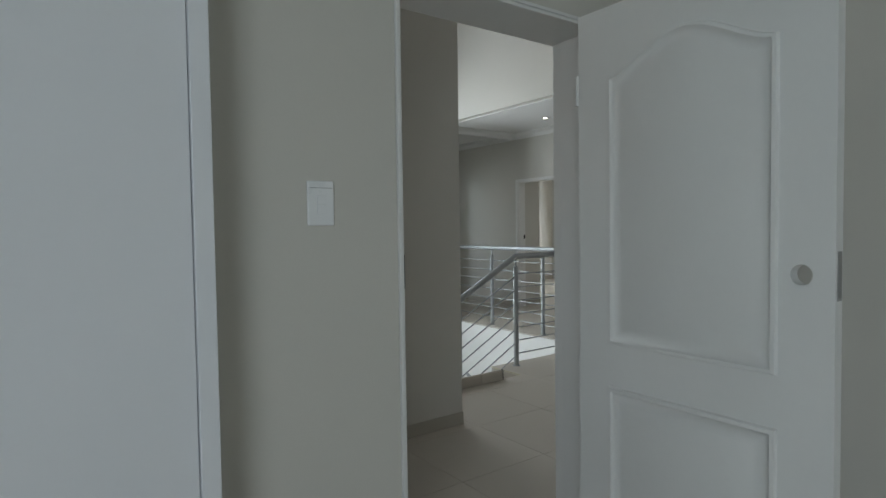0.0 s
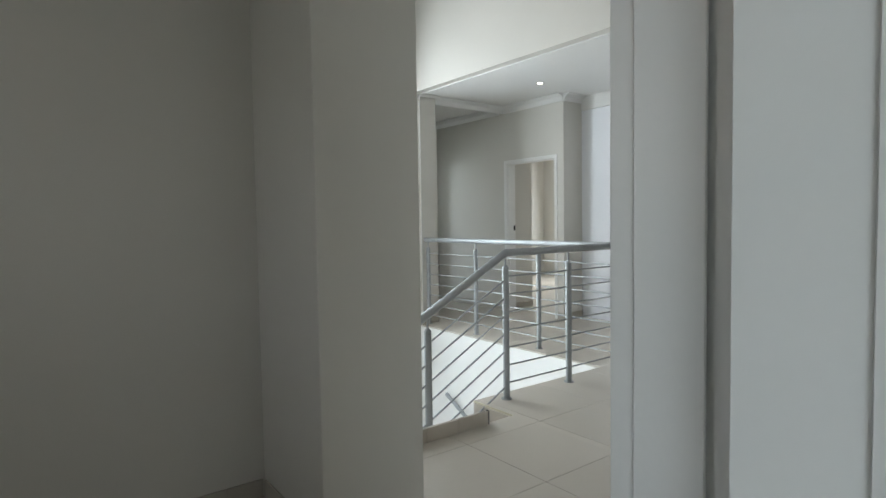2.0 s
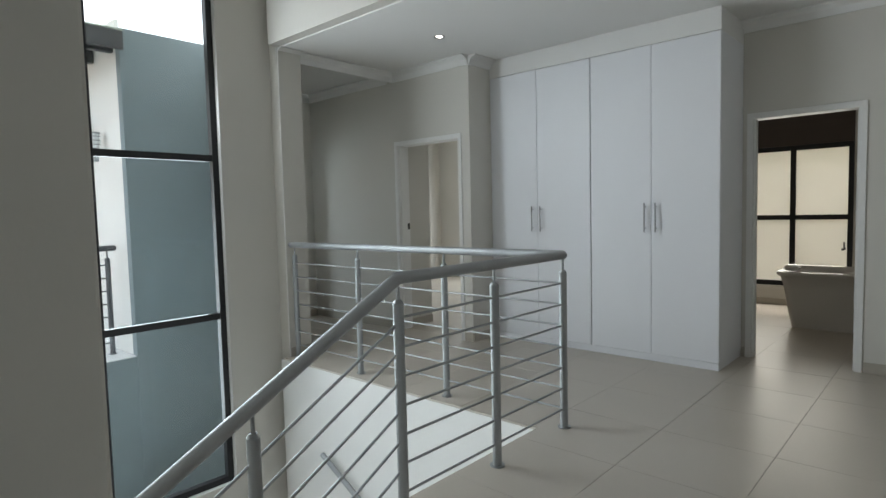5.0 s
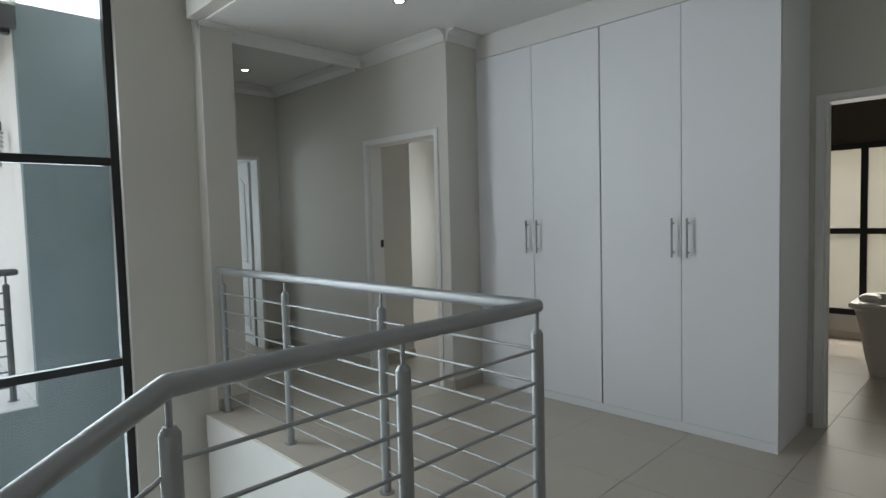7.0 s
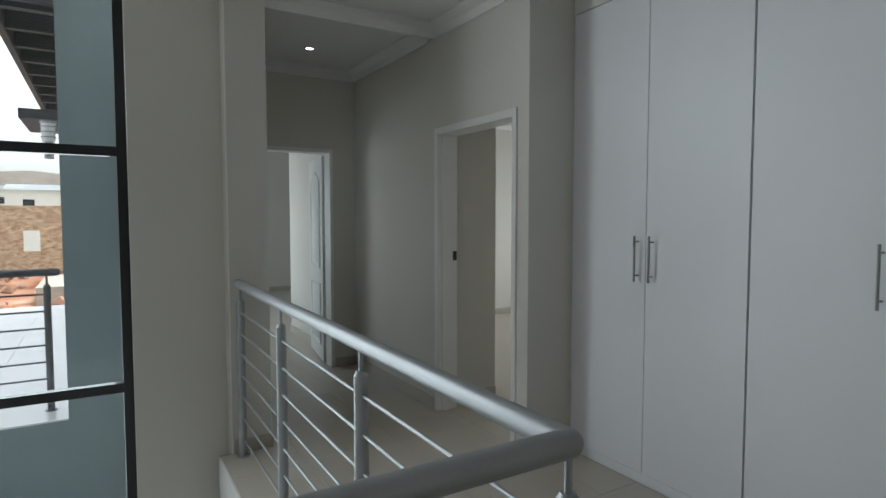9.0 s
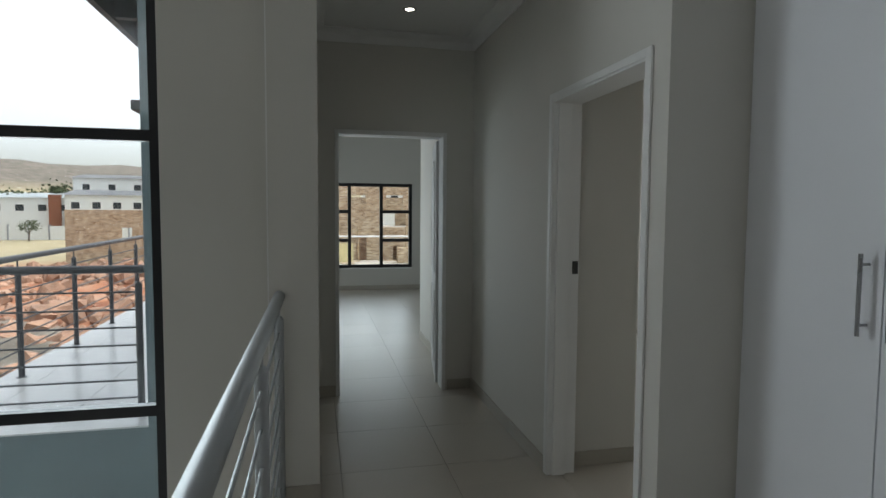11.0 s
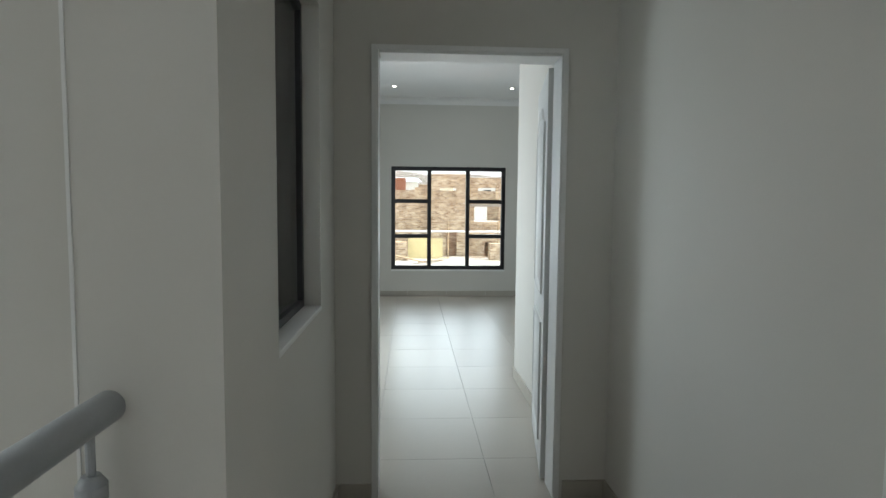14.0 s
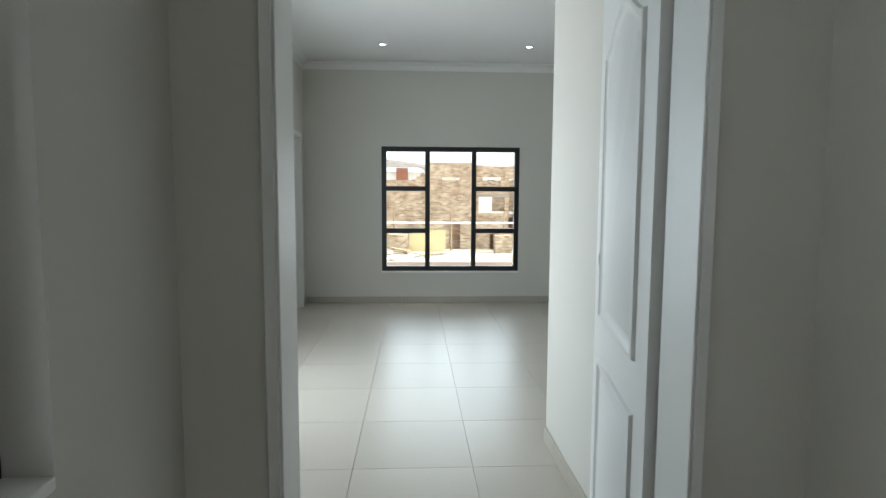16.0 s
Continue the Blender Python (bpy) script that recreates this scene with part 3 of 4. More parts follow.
# ---- wardrobe on the landing ----
wd = empty("wardrobe", "tall white melamine built-in wardrobe with four doors", "wardrobe", at=(1.772, -0.36, 0))
box_part("carcass", (0.022, 0.606, 0.0, 2.2, 0.06, 2.652), M_MELAMINE, wd)
box_part("plinth", (0.004, 0.6, 0.004, 2.216, 0.0, 0.058), M_MELAMINE, wd)
box_part("filler", (0.004, 0.6, 2.202, 2.218, 0.06, 2.65), M_MELAMINE, wd)
edges = [0.0, 0.545, 1.103, 1.665, 2.2]
for i in range(4):
    a, b = edges[i] + 0.0022, edges[i + 1] - 0.0022
    if i == 1:
        b -= 0.006
        box_part("joint_strip", (0.0184, 0.0218, b - 0.01, b + 0.02, 0.062, 2.65), M_BLACK, wd, "dark recessed joint strip")
    d = box_part("door", (0.0, 0.018, a, b, 0.062, 2.65), M_MELAMINE, wd, bevel=0.001)
    hy = b - 0.045 if i % 2 == 0 else a + 0.045
    hb = bmesh.new()
    bm_tube(hb, (-0.034, hy, 1.103), (-0.034, hy, 1.348), 0.0062)
    for z in (1.135, 1.316):
        bm_tube(hb, (-0.034, hy, z), (0.001, hy, z), 0.0045, seg=10)
    h = part("handle", hb, M_CHROME, d, "satin steel bar handle", smooth=True)

# built-in cupboard in the first room
bc = empty("built_in_cupboard", "white melamine cupboard beside the first doorway", "cupboard", at=(-4.775, -2.757, 0))
box_part("panel", (-1.7, -0.042, 0.01, 0.03, 0.0, 2.6), M_MELAMINE, bc)
box_part("stile", (-0.04, 0.0, 0.0, 0.164, 0.0, 2.6), M_MELAMINE, bc, bevel=0.002)
structure("wall_cupboard_return", [(-4.773, -4.75, -2.70, -2.592, 0, H_ROOM)], M_WALL, "painted return beside the cupboard")


# ---- railings ----
def post(parent, x, y, z0, top, material, r=0.0235, pin=None):
    bm = bmesh.new()
    bm_tube(bm, (x, y, z0), (x, y, z0 + 0.006), r * 1.65, seg=20)
    bm_tube(bm, (x, y, z0 + 0.006), (x, y, top - 0.105), r, seg=20)
    bm_tube(bm, (x, y, top - 0.105), (x, y, top - 0.09), r, r * 0.6, seg=20)
    p = part("post", bm, material, parent, smooth=True)
    tube_part("pin", (x, y, top - 0.092), (x, y, top - 0.02), 0.0075, material, p, seg=10)
    return p


def handrail(parent, pts, r, material):
    bm = bmesh.new()
    for a, b in zip(pts, pts[1:]):
        bm_tube(bm, a, b, r, seg=20)
    for p in pts:
        bm_ball(bm, p, r)
    return part("handrail", bm, material, parent, smooth=True)


RT = 1.045
structure("corner_bead", [(-0.054, -0.048, 2.857, 2.864, 0.0, H_LAND)], M_TRIM, "white plaster corner bead on the pier", "trim")
rl = empty("stair_railing", "brushed steel stair railing with thin horizontal rods", "railing")
handrail(rl, [(-3.3, 0, RT - 1.955 * 0.53), (-1.345, 0, RT), (0, 0, RT), (0, 2.86, RT)], 0.027, M_STEEL)
for x, y in ((-1.345, 0), (-0.675, 0), (0, 0), (0, 0.95), (0, 1.9), (0, 2.8)):
    post(rl, x, y, 0, RT, M_STEEL)
for x in (-2.03, -2.72):
    post(rl, x, 0, -0.15 + (x + 2.03) * 0.6, RT + (x + 1.345) * 0.53, M_STEEL)
for k in range(7):
    z = 0.115 + k * 0.127
    tube_part("rod", (-1.345, 0, z), (0, 0, z), 0.0062, M_STEEL, rl, seg=10)
    tube_part("rod", (0, 0, z), (0, 2.8, z), 0.0062, M_STEEL, rl, seg=10)
    tube_part("rod", (-3.3, 0, z - 0.02 - 1.955 * 0.53), (-1.345, 0, z - 0.02), 0.0062, M_STEEL, rl, seg=10)

wr = empty("wall_handrail", "steel handrail on the white stairwell wall", "handrail")
tube_part("rail", (-0.18, 2.235, -0.72), (-0.18, 0.5, -1.61), 0.022, M_STEEL, wr)
for y in (1.72, 0.75):
    z = -0.72 - (2.235 - y) * 0.513
    bm = bmesh.new()
    bm_tube(bm, (-0.18, y, z - 0.01), (-0.18, y, z - 0.06), 0.007, seg=10)
    bm_tube(bm, (-0.18, y, z - 0.06), (-0.12, y, z - 0.06), 0.007, seg=10)
    bm_tube(bm, (-0.126, y, z - 0.06), (-0.12, y, z - 0.06), 0.028, seg=16)
    part("bracket", bm, M_STEEL, wr, smooth=True)

# ---- stairs ----
st = empty("staircase", "tiled stair flight going down beside the railing", "stairs")
for i in range(7):
    x1 = -1.55 - 0.255 * i
    z = -0.17 * (i + 1)
    box_part("tread", (x1 - 0.262, x1 - (0.012 if i else 0.002), -0.278, 0.11, z - 0.03, z), M_TILE, st, bevel=0.003)
    box_part("riser", (x1 - 0.012, x1 - 0.002, -0.278, 0.11, z + 0.001, z + 0.168 if i else -0.013), M_TILE, st)
box_part("soffit", (-1.74, -1.56, -0.27, 0.10, -0.6, -0.21), M_EXTWHITE, st)
kb = empty("stair_kerb", "tiled upstand along the edge of the stair opening", "kerb")
for i in range(4):
    a = -2.728 + i * 0.235
    box_part("tile", (a, a + 0.232, -0.30, -0.278, 0, 0.085), M_TILE, kb, bevel=0.002)
box_part("end_trim", (-1.787, -1.78, -0.302, -0.276, 0, 0.088), M_CHROME, kb, "metal edge trim")
structure("trim_step", [(-1.556, -1.55, -0.28, 0.12, -0.012, 0.002)], M_YELLOW, "cream tile edge trim at the top step", "trim")
structure("stair_landing", [(-3.4, -0.12, 0.1, 3.0, ZB - 0.1, ZB)], M_TILE, "tiled floor at the foot of the stairwell", "floor")

# ---- bathtub ----
tb = empty("bathtub", "white freestanding bathtub below the bathroom window", "bathtub", at=(4.25, -1.16, 0))


def rr_ring(bm, hx, hy, r, z, n=7):
    vs = []
    for cx, cy, a0 in ((hx - r, hy - r, 0), (-hx + r, hy - r, 90), (-hx + r, -hy + r, 180), (hx - r, -hy + r, 270)):
        for i in range(n):
            a = radians(a0 + 90 * i / (n - 1))
            vs.append(bm.verts.new((cx + r * math.cos(a), cy + r * math.sin(a), z)))
    return vs


bm = bmesh.new()
rings = [rr_ring(bm, *p) for p in ((0.31, 0.72, 0.06, 0.0), (0.335, 0.76, 0.07, 0.2), (0.365, 0.79, 0.08, 0.42), (0.40, 0.82, 0.09, 0.54), (0.43, 0.85, 0.1, 0.565), (0.435, 0.855, 0.1, 0.585), (0.425, 0.845, 0.1, 0.6),
                                   (0.38, 0.80, 0.09, 0.6), (0.36, 0.77, 0.09, 0.57), (0.30, 0.66, 0.12, 0.2), (0.22, 0.55, 0.12, 0.14))]
for a, b in zip(rings, rings[1:]):
    for i in range(len(a)):
        bm.faces.new((a[i], a[(i + 1) % len(a)], b[(i + 1) % len(a)], b[i]))
bm.faces.new(rings[0][::-1])
bm.faces.new(rings[-1])
part("shell", bm, M_TUB, tb, smooth=True)
box_part("headrest", (-0.3, -0.12, 0.66, 0.8, 0.6, 0.66), M_TUB, tb, "moulded headrest", 0.03)
tp = empty("bath_tap", "dark bath mixer tap on the wall", "tap", at=(5.4, -0.72, 0.75))
tube_part("spout", (0, 0, 0), (-0.16, 0, 0), 0.014, M_BLACK, tp)
tube_part("lever", (-0.05, 0, 0.01), (-0.05, 0, 0.08), 0.008, M_BLACK, tp)


# ---- skirtings ----
def skirting(a, b, inward, h=0.085):
    e = empty("baseboard", "beige tile skirting along the wall foot", "baseboard", kind="structure")
    a, b = Vector(a), Vector(b)
    length = (b - a).length
    d = (b - a) / length
    s = 0.0
    while s < length - 0.01:
        q = min(s + 0.597, length)
        p0, p1 = a + d * s, a + d * q
        i = Vector(inward) * 0.011
        xs, ys = sorted((p0.x, p1.x, p0.x + i.x, p1.x + i.x)), sorted((p0.y, p1.y, p0.y + i.y, p1.y + i.y))
        box_part("tile", (xs[0], xs[-1], ys[0], ys[-1], 0.0, h), M_SKIRT, e, bevel=0.0015)
        s = q + 0.003


for a, b, i in (((0.188, 2.87), (0.188, 3.2), (1, 0)), ((0.155, 3.21), (0.155, 4.5), (1, 0)), ((0.168, 4.5), (0.32, 4.5), (0, -1)), ((1.22, 4.5), (1.418, 4.5), (0, -1)), ((1.43, 2.935), (1.43, 4.5), (-1, 0)), ((1.43, 1.86), (1.43, 1.96), (-1, 0)),
                ((1.43, 1.86), (1.77, 1.86), (0, -1)), ((2.38, -0.39), (2.38, -0.365), (-1, 0)), ((2.38, -1.62), (2.38, -1.22), (-1, 0)), ((0.0, -1.64), (2.37, -1.64), (0, 1)), ((0.0, -2.2), (0.0, -1.64), (-1, 0)),
                ((-3.22, -0.965), (-2.75, -0.965), (0, -1)), ((-3.22, -0.95), (-3.22, -0.342), (-1, 0)), ((-5.2, -0.33), (-3.232, -0.33), (0, -1)), ((-0.04, 2.86), (0.188, 2.86), (0, -1)),
                ((-0.75, 10.6), (5.0, 10.6), (0, -1)), ((1.342, 5.62), (1.342, 6.438), (-1, 0)), ((-0.75, 4.64), (-0.75, 9.58), (1, 0)), ((-0.75, 10.4), (-0.75, 10.588), (1, 0)), ((2.0, 6.15), (5.7, 6.15), (0, -1)),
                ((1.6, 2.96), (2.0, 2.96), (0, -1)), ((5.4, -3.2), (5.4, 1.86), (-1, 0))):
    skirting(a, b, i)


# ---- balcony ----
structure("balcony_slab", [(-2.5, -0.94, 4.12, 10.6, ZB, -0.012)], M_EXT, "grey plastered base under the balcony", "balcony")
bt = empty("balcony_floor", "pale glossy tiles on the balcony", "floor", kind="structure")
for i in range(11):
    for j in range(3):
        x1 = -0.942 - j * 0.6
        box_part("tile", (max(x1 - 0.596, -2.5), x1, 4.12 + i * 0.6, min(4.716 + i * 0.6, 10.6), -0.012, 0.0), M_BALC, bt)
br = empty("balcony_railing", "charcoal metal balcony railing with thin rods", "railing")
corner, far_end = (-2.3, 4.4), (-2.46, 10.4)
handrail(br, [(-1.0, 4.4, 1.04), (*corner, 1.04), (*far_end, 1.04)], 0.028, M_DARKSTEEL)
for x, y in ((-1.06, 4.4), corner, (-2.33, 5.55), (-2.36, 6.8), (-2.39, 8.0), (-2.43, 9.2), far_end):
    post(br, x, y, 0, 1.04, M_DARKSTEEL, 0.024)
for k in range(7):
    z = 0.115 + k * 0.127
    tube_part("rod", (-1.06, 4.4, z), (*corner, z), 0.007, M_DARKSTEEL, br, seg=8)
    tube_part("rod", (*corner, z), (*far_end, z), 0.007, M_DARKSTEEL, br, seg=8)

# roof overhang over the balcony
ro = empty("roof_overhang", "dark timber roof overhang above the balcony", "roof", kind="structure")
box_part("fascia", (-1.34, -1.29, 4.0, 11.0, 2.88, 3.04), M_FASCIA, ro)
box_part("fascia", (-1.29, -0.94, 4.0, 4.05, 2.88, 3.04), M_FASCIA, ro)
box_part("sheeting", (-1.34, -0.94, 4.0, 11.0, 3.045, 3.06), M_SHEET, ro, "pale translucent roof sheeting")
for i in range(12):
    box_part("rafter", (-1.288, -0.945, 4.25 + i * 0.55, 4.32 + i * 0.55, 2.9, 3.04), M_FASCIA, ro)
cn = empty("door_canopy", "flat charcoal canopy on the white outside wall", "canopy")
box_part("ledge", (-1.25, -0.94, 5.0, 5.95, 2.25, 2.33), M_FASCIA, cn, bevel=0.006)
for y in (4.65, 8.3):
    ln = empty("wall_lantern", "steel outdoor wall lantern with a caged white glass", "lantern", "outside wall lanterns", (-0.94, y, 2.03))
    tube_part("bracket", (0, 0, -0.06), (-0.09, 0, -0.06), 0.014, M_STEEL, ln)
    tube_part("stem", (-0.09, 0, -0.13), (-0.09, 0, 0.0), 0.032, M_STEEL, ln)
    tube_part("glass", (-0.09, 0, 0.0), (-0.09, 0, 0.14), 0.046, M_PLASTIC, ln, "white glass")
    for k in range(3):
        tube_part("ring", (-0.09, 0, 0.03 + k * 0.04), (-0.09, 0, 0.038 + k * 0.04), 0.054, M_STEEL, ln)
    tube_part("cap", (-0.09, 0, 0.14), (-0.09, 0, 0.155), 0.056, M_STEEL, ln)

structure("wall_neighbour", [(8.2, 8.4, -6, 5, ZB, 6.5)], M_YELLOW, "cream plastered neighbouring wall outside the bathroom")


# ---- ground ----
def soil_material():
    m = mat("ground", (0.36, 0.30, 0.18), 0.95, var=0.15, scale=0.15, fine=2.5, bump=0.05, coords="World")
    n, l = m.node_tree.nodes, m.node_tree.links
    b = n["Principled BSDF"]
    grass = b.inputs["Base Color"].links[0].from_socket
    geo, sep = n.new("ShaderNodeNewGeometry"), n.new("ShaderNodeSeparateXYZ")
    l.new(geo.outputs["Position"], sep.inputs[0])
    nz = n.new("ShaderNodeTexNoise")
    nz.inputs["Scale"].default_value, nz.inputs["Detail"].default_value = 0.5, 10
    l.new(geo.outputs["Position"], nz.inputs["Vector"])
    rp = n.new("ShaderNodeValToRGB")
    for p, c in ((0.3, (0.20, 0.07, 0.035, 1)), (0.5, (0.33, 0.13, 0.06, 1)), (0.7, (0.42, 0.30, 0.22, 1))):
        e = rp.color_ramp.elements.new(p)
        e.color = c
    rp.color_ramp.elements.remove(rp.color_ramp.elements[0])
    l.new(nz.outputs["Fac"], rp.inputs[0])

    def mask(sock, a, z):
        mr = n.new("ShaderNodeMapRange")
        mr.inputs["From Min"].default_value, mr.inputs["From Max"].default_value = a, z
        l.new(sock, mr.inputs["Value"])
        return mr.outputs[0]

    def mix(f, a, c):
        mx = n.new("ShaderNodeMixRGB")
        l.new(f, mx.inputs[0])
        for s, k in ((1, a), (2, c)):
            if isinstance(k, tuple):
                mx.inputs[s].default_value = (*k, 1)
            else:
                l.new(k, mx.inputs[s])
        return mx.outputs[0]
    paved = mix(mask(sep.outputs["Y"], 10, 13), (0.27, 0.285, 0.275), rp.outputs[0])
    near = mix(mask(sep.outputs["Y"], 48, 56), paved, grass)
    nz2, rk = n.new("ShaderNodeTexNoise"), n.new("ShaderNodeValToRGB")
    nz2.inputs["Scale"].default_value, nz2.inputs["Detail"].default_value, nz2.inputs["Roughness"].default_value = 0.22, 12, 0.75
    l.new(geo.outputs["Position"], nz2.inputs["Vector"])
    rk.color_ramp.elements[0].color, rk.color_ramp.elements[0].position = (0.075, 0.07, 0.05, 1), 0.42
    rk.color_ramp.elements[1].color, rk.color_ramp.elements[1].position = (0.22, 0.18, 0.155, 1), 0.6
    l.new(nz2.outputs["Fac"], rk.inputs[0])
    l.new(mix(mask(sep.outputs["Z"], 11, 21), near, rk.outputs[0]), b.inputs["Base Color"])
    return m


def ground_z(x, y):
    d = math.hypot(x, y)
    z = ZB - 0.05
    if y > 8:
        site = max(0.0, 1 - abs(y - 33) / 22) * max(0.0, min(1, (x + 11) / 8))
        z += 0.85 * min(1, site * 2)
        mound = math.exp(-((x + 12) / 6) ** 2 - ((y - 31) / 12) ** 2)
        z += mound * (0.6 + 0.5 * noise.noise(Vector((x * 0.4, y * 0.4, 0)))) + 0.12 * noise.noise(Vector((x * 0.8, y * 0.8, 3))) * (1 if d < 60 else 0)
    if d > 320:
        u = min(1, (d - 320) / 330)
        s = u * u * (3 - 2 * u)
        z += s * (43 + 13 * noise.noise(Vector((x * 0.006, y * 0.006, 1))) + 6 * noise.noise(Vector((x * 0.02, y * 0.02, 2))))
    return z


bm = bmesh.new()
N = 130
axis = [math.copysign(abs(u) ** 2.6, u) * 1600 for u in np.linspace(-1, 1, N)]
grid = [[bm.verts.new((x - 6, y + 25, ground_z(x - 6, y + 25))) for x in axis] for y in axis]
for j in range(N - 1):
    for i in range(N - 1):
        bm.faces.new((grid[j][i], grid[j][i + 1], grid[j + 1][i + 1], grid[j + 1][i]))
tagged(finish("ground", bm, soil_material(), smooth=True), "red soil and dry grass rising to rocky hills", "ground", kind="structure")
M_ROAD = mat("road_surface", (0.36, 0.32, 0.27), 0.9, var=0.08, scale=0.4, fine=6, coords="World")
bm = bmesh.new()
pts = [(-3.5, 12.5), (-8, 18), (-20, 28), (-36, 52), (-47, 85), (-75, 130)]
L, R = [], []
for i, (x, y) in enumerate(pts):
    w = 3.6
    L.append(bm.verts.new((x - w, y, ground_z(x, y) + 0.35)))
    R.append(bm.verts.new((x + w, y, ground_z(x, y) + 0.35)))
for i in range(len(pts) - 1):
    bm.faces.new((L[i], R[i], R[i + 1], L[i + 1]))
bmesh.ops.solidify(bm, geom=bm.faces[:], thickness=0.6)
tagged(finish("road", bm, M_ROAD), "pale dusty road curving away", "road", kind="structure")

# rubble on the red mound
rng = random.Random(7)
M_ROCK = mat("rubble_stone", (0.42, 0.25, 0.17), 0.95, var=0.25, scale=1.5, fine=12, bump=0.1, coords="World")
bm = bmesh.new()
for k in range(900):
    y = rng.uniform(15, 50)
    x = -0.36 * y + rng.gauss(0, 0.16) * y
    s = rng.choice((0.1, 0.15, 0.2, 0.3, 0.5)) * rng.uniform(0.6, 1.2)
    res = bmesh.ops.create_icosphere(bm, subdivisions=1, radius=s, matrix=Matrix.Translation((x, y, ground_z(x, y) + s * 0.25)) @ Euler((rng.random() * 3, rng.random() * 3, rng.random() * 3)).to_matrix().to_4x4())
    for v in res["verts"]:
        v.co += Vector((rng.uniform(-1, 1), rng.uniform(-1, 1), rng.uniform(-1, 1))) * s * 0.3
tagged(finish("rubble", bm, M_ROCK), "loose red stones and rubble on the soil", "rubble", kind="stuff")


# ---- brick shells ----
def pierced(bm, x0, x1, z0, z1, y0, y1, holes):
    """A wall along x with rectangular holes (xa, xb, za, zb)."""
    xs = sorted({x0, x1, *(v for h in holes for v in h[:2])})
    zs = sorted({z0, z1, *(v for h in holes for v in h[2:])})
    for a, b in zip(xs, xs[1:]):
        for c, d in zip(zs, zs[1:]):
            mx, mz = (a + b) / 2, (c + d) / 2
            if not any(h[0] < mx < h[1] and h[2] < mz < h[3] for h in holes):
                bm_box(bm, a, b, y0, y1, c, d)


bh = empty("brick_house", "unfinished two-storey brick house with empty openings", "house")
GZ = -2.4
bm = bmesh.new()
pierced(bm, 1.4, 3.7, GZ, 3.1, 33, 33.25, [(2.05, 2.95, 1.85, 2.35), (2.4, 3.0, GZ, 0.1)])
part("wall", bm, M_BRICK, bh)
bm = bmesh.new()
pierced(bm, -2.2, 1.4, GZ, 1.7, 33.4, 33.65, [(-1.2, -0.5, 0.6, 1.2)])
for i in range(6):
    bm_box(bm, 0.9 - i * 0.2, 1.4, 33.4, 33.65, 1.7 + (5 - i) * 0.14, 1.7 + (6 - i) * 0.14)
part("wall", bm, M_BRICK, bh)
bm = bmesh.new()
pierced(bm, 3.7, 7.5, GZ, 2.95, 33.6, 33.85, [(4.2, 5.2, 1.75, 2.4), (4.0, 5.4, 0.5, 1.35), (5.6, 5.9, -0.6, 2.3), (4.6, 5.4, GZ, -0.6)])
part("wall", bm, M_BRICK, bh)
bm = bmesh.new()
pierced(bm, -2.2, 7.5, GZ, 2.4, 40, 40.25, [(0, 1, 0.2, 1.4), (4.5, 5.6, 0.3, 1.5)])
bm_box(bm, -2.2, -1.95, 33.65, 40, GZ, 1.6)
bm_box(bm, 7.25, 7.5, 33.85, 40, GZ, 2.9)
part("wall", bm, M_BRICK, bh)
for x0, x1, z in ((-0.6, 0.3, -0.45), (4.5, 5.3, -0.5), (-2.0, -1.3, -0.8)):
    box_part("pillar", (x0, x1, 30.6, 31.3, GZ, z), M_BRICK, bh)
box_part("slab", (3.7, 7.4, 33.86, 39.9, 0.25, 0.45), M_ROAD, bh)
box_part("lintel", (3.7, 5.6, 33.55, 33.6, 1.36, 1.5), M_ROAD, bh)
M_BOARD = mat("yellow_board", (0.72, 0.62, 0.33), 0.7, var=0.08, scale=2)
bd = empty("builders_board", "pale yellow board leaning at the brick house", "board")
box_part("sheet", (0.35, 2.15, 31.6, 31.66, -1.35, -0.3), M_BOARD, bd)
M_TIMBER = mat("raw_timber", (0.45, 0.33, 0.2), 0.8, var=0.15, scale=3, fine=30)
sc = empty("scaffold", "thin timber scaffold poles in front of the brick wall", "scaffold")
for x in (-0.4, 2.45, 5.1):
    tube_part("pole", (x, 31.9, GZ), (x, 31.9, 0.6), 0.05, M_TIMBER, sc, seg=8)
tube_part("ledger", (-1.5, 31.85, 0.05), (6.3, 31.85, 0.05), 0.05, M_PLASTIC, sc, seg=8)
for k in range(14):
    pl = empty("plank", "loose building plank lying on the site", "plank", "loose planks", (rng.uniform(-1, 6), rng.uniform(28, 31), -1.2))
    pl.rotation_euler = (0, rng.uniform(-0.15, 0.15), rng.uniform(0, 3.1))
    box_part("board", (-1, 1, -0.1, 0.1, -0.02, 0.02), M_TIMBER if k % 3 else M_EXTWHITE, pl)
structure("site_floor", [(-3, 9, 26, 41, GZ - 0.5, GZ), (-3, 9, 27, 32.9, GZ, -1.35)], mat("site_sand", (0.46, 0.42, 0.36), 0.95, var=0.15, scale=0.8, fine=9, coords="World"), "pale sandy building site ground", "ground")

bw = empty("brick_shell", "roofless unfinished brick building behind the rubble", "house")
bm = bmesh.new()
pierced(bm, -19, -2, ZB, 1.4, 50, 50.25, [(-9.5, -8.7, -0.6, 0.4), (-15, -14.2, -1.0, 0.0), (-5.5, -4.5, -1, 0.5)])
bm_box(bm, -12.5, -2, 50, 50.25, 1.4, 2.3)
part("wall", bm, M_BRICK, bw)
box_part("wall", (-19, -18.75, 50.25, 58, ZB, 1.2), M_BRICK, bw)


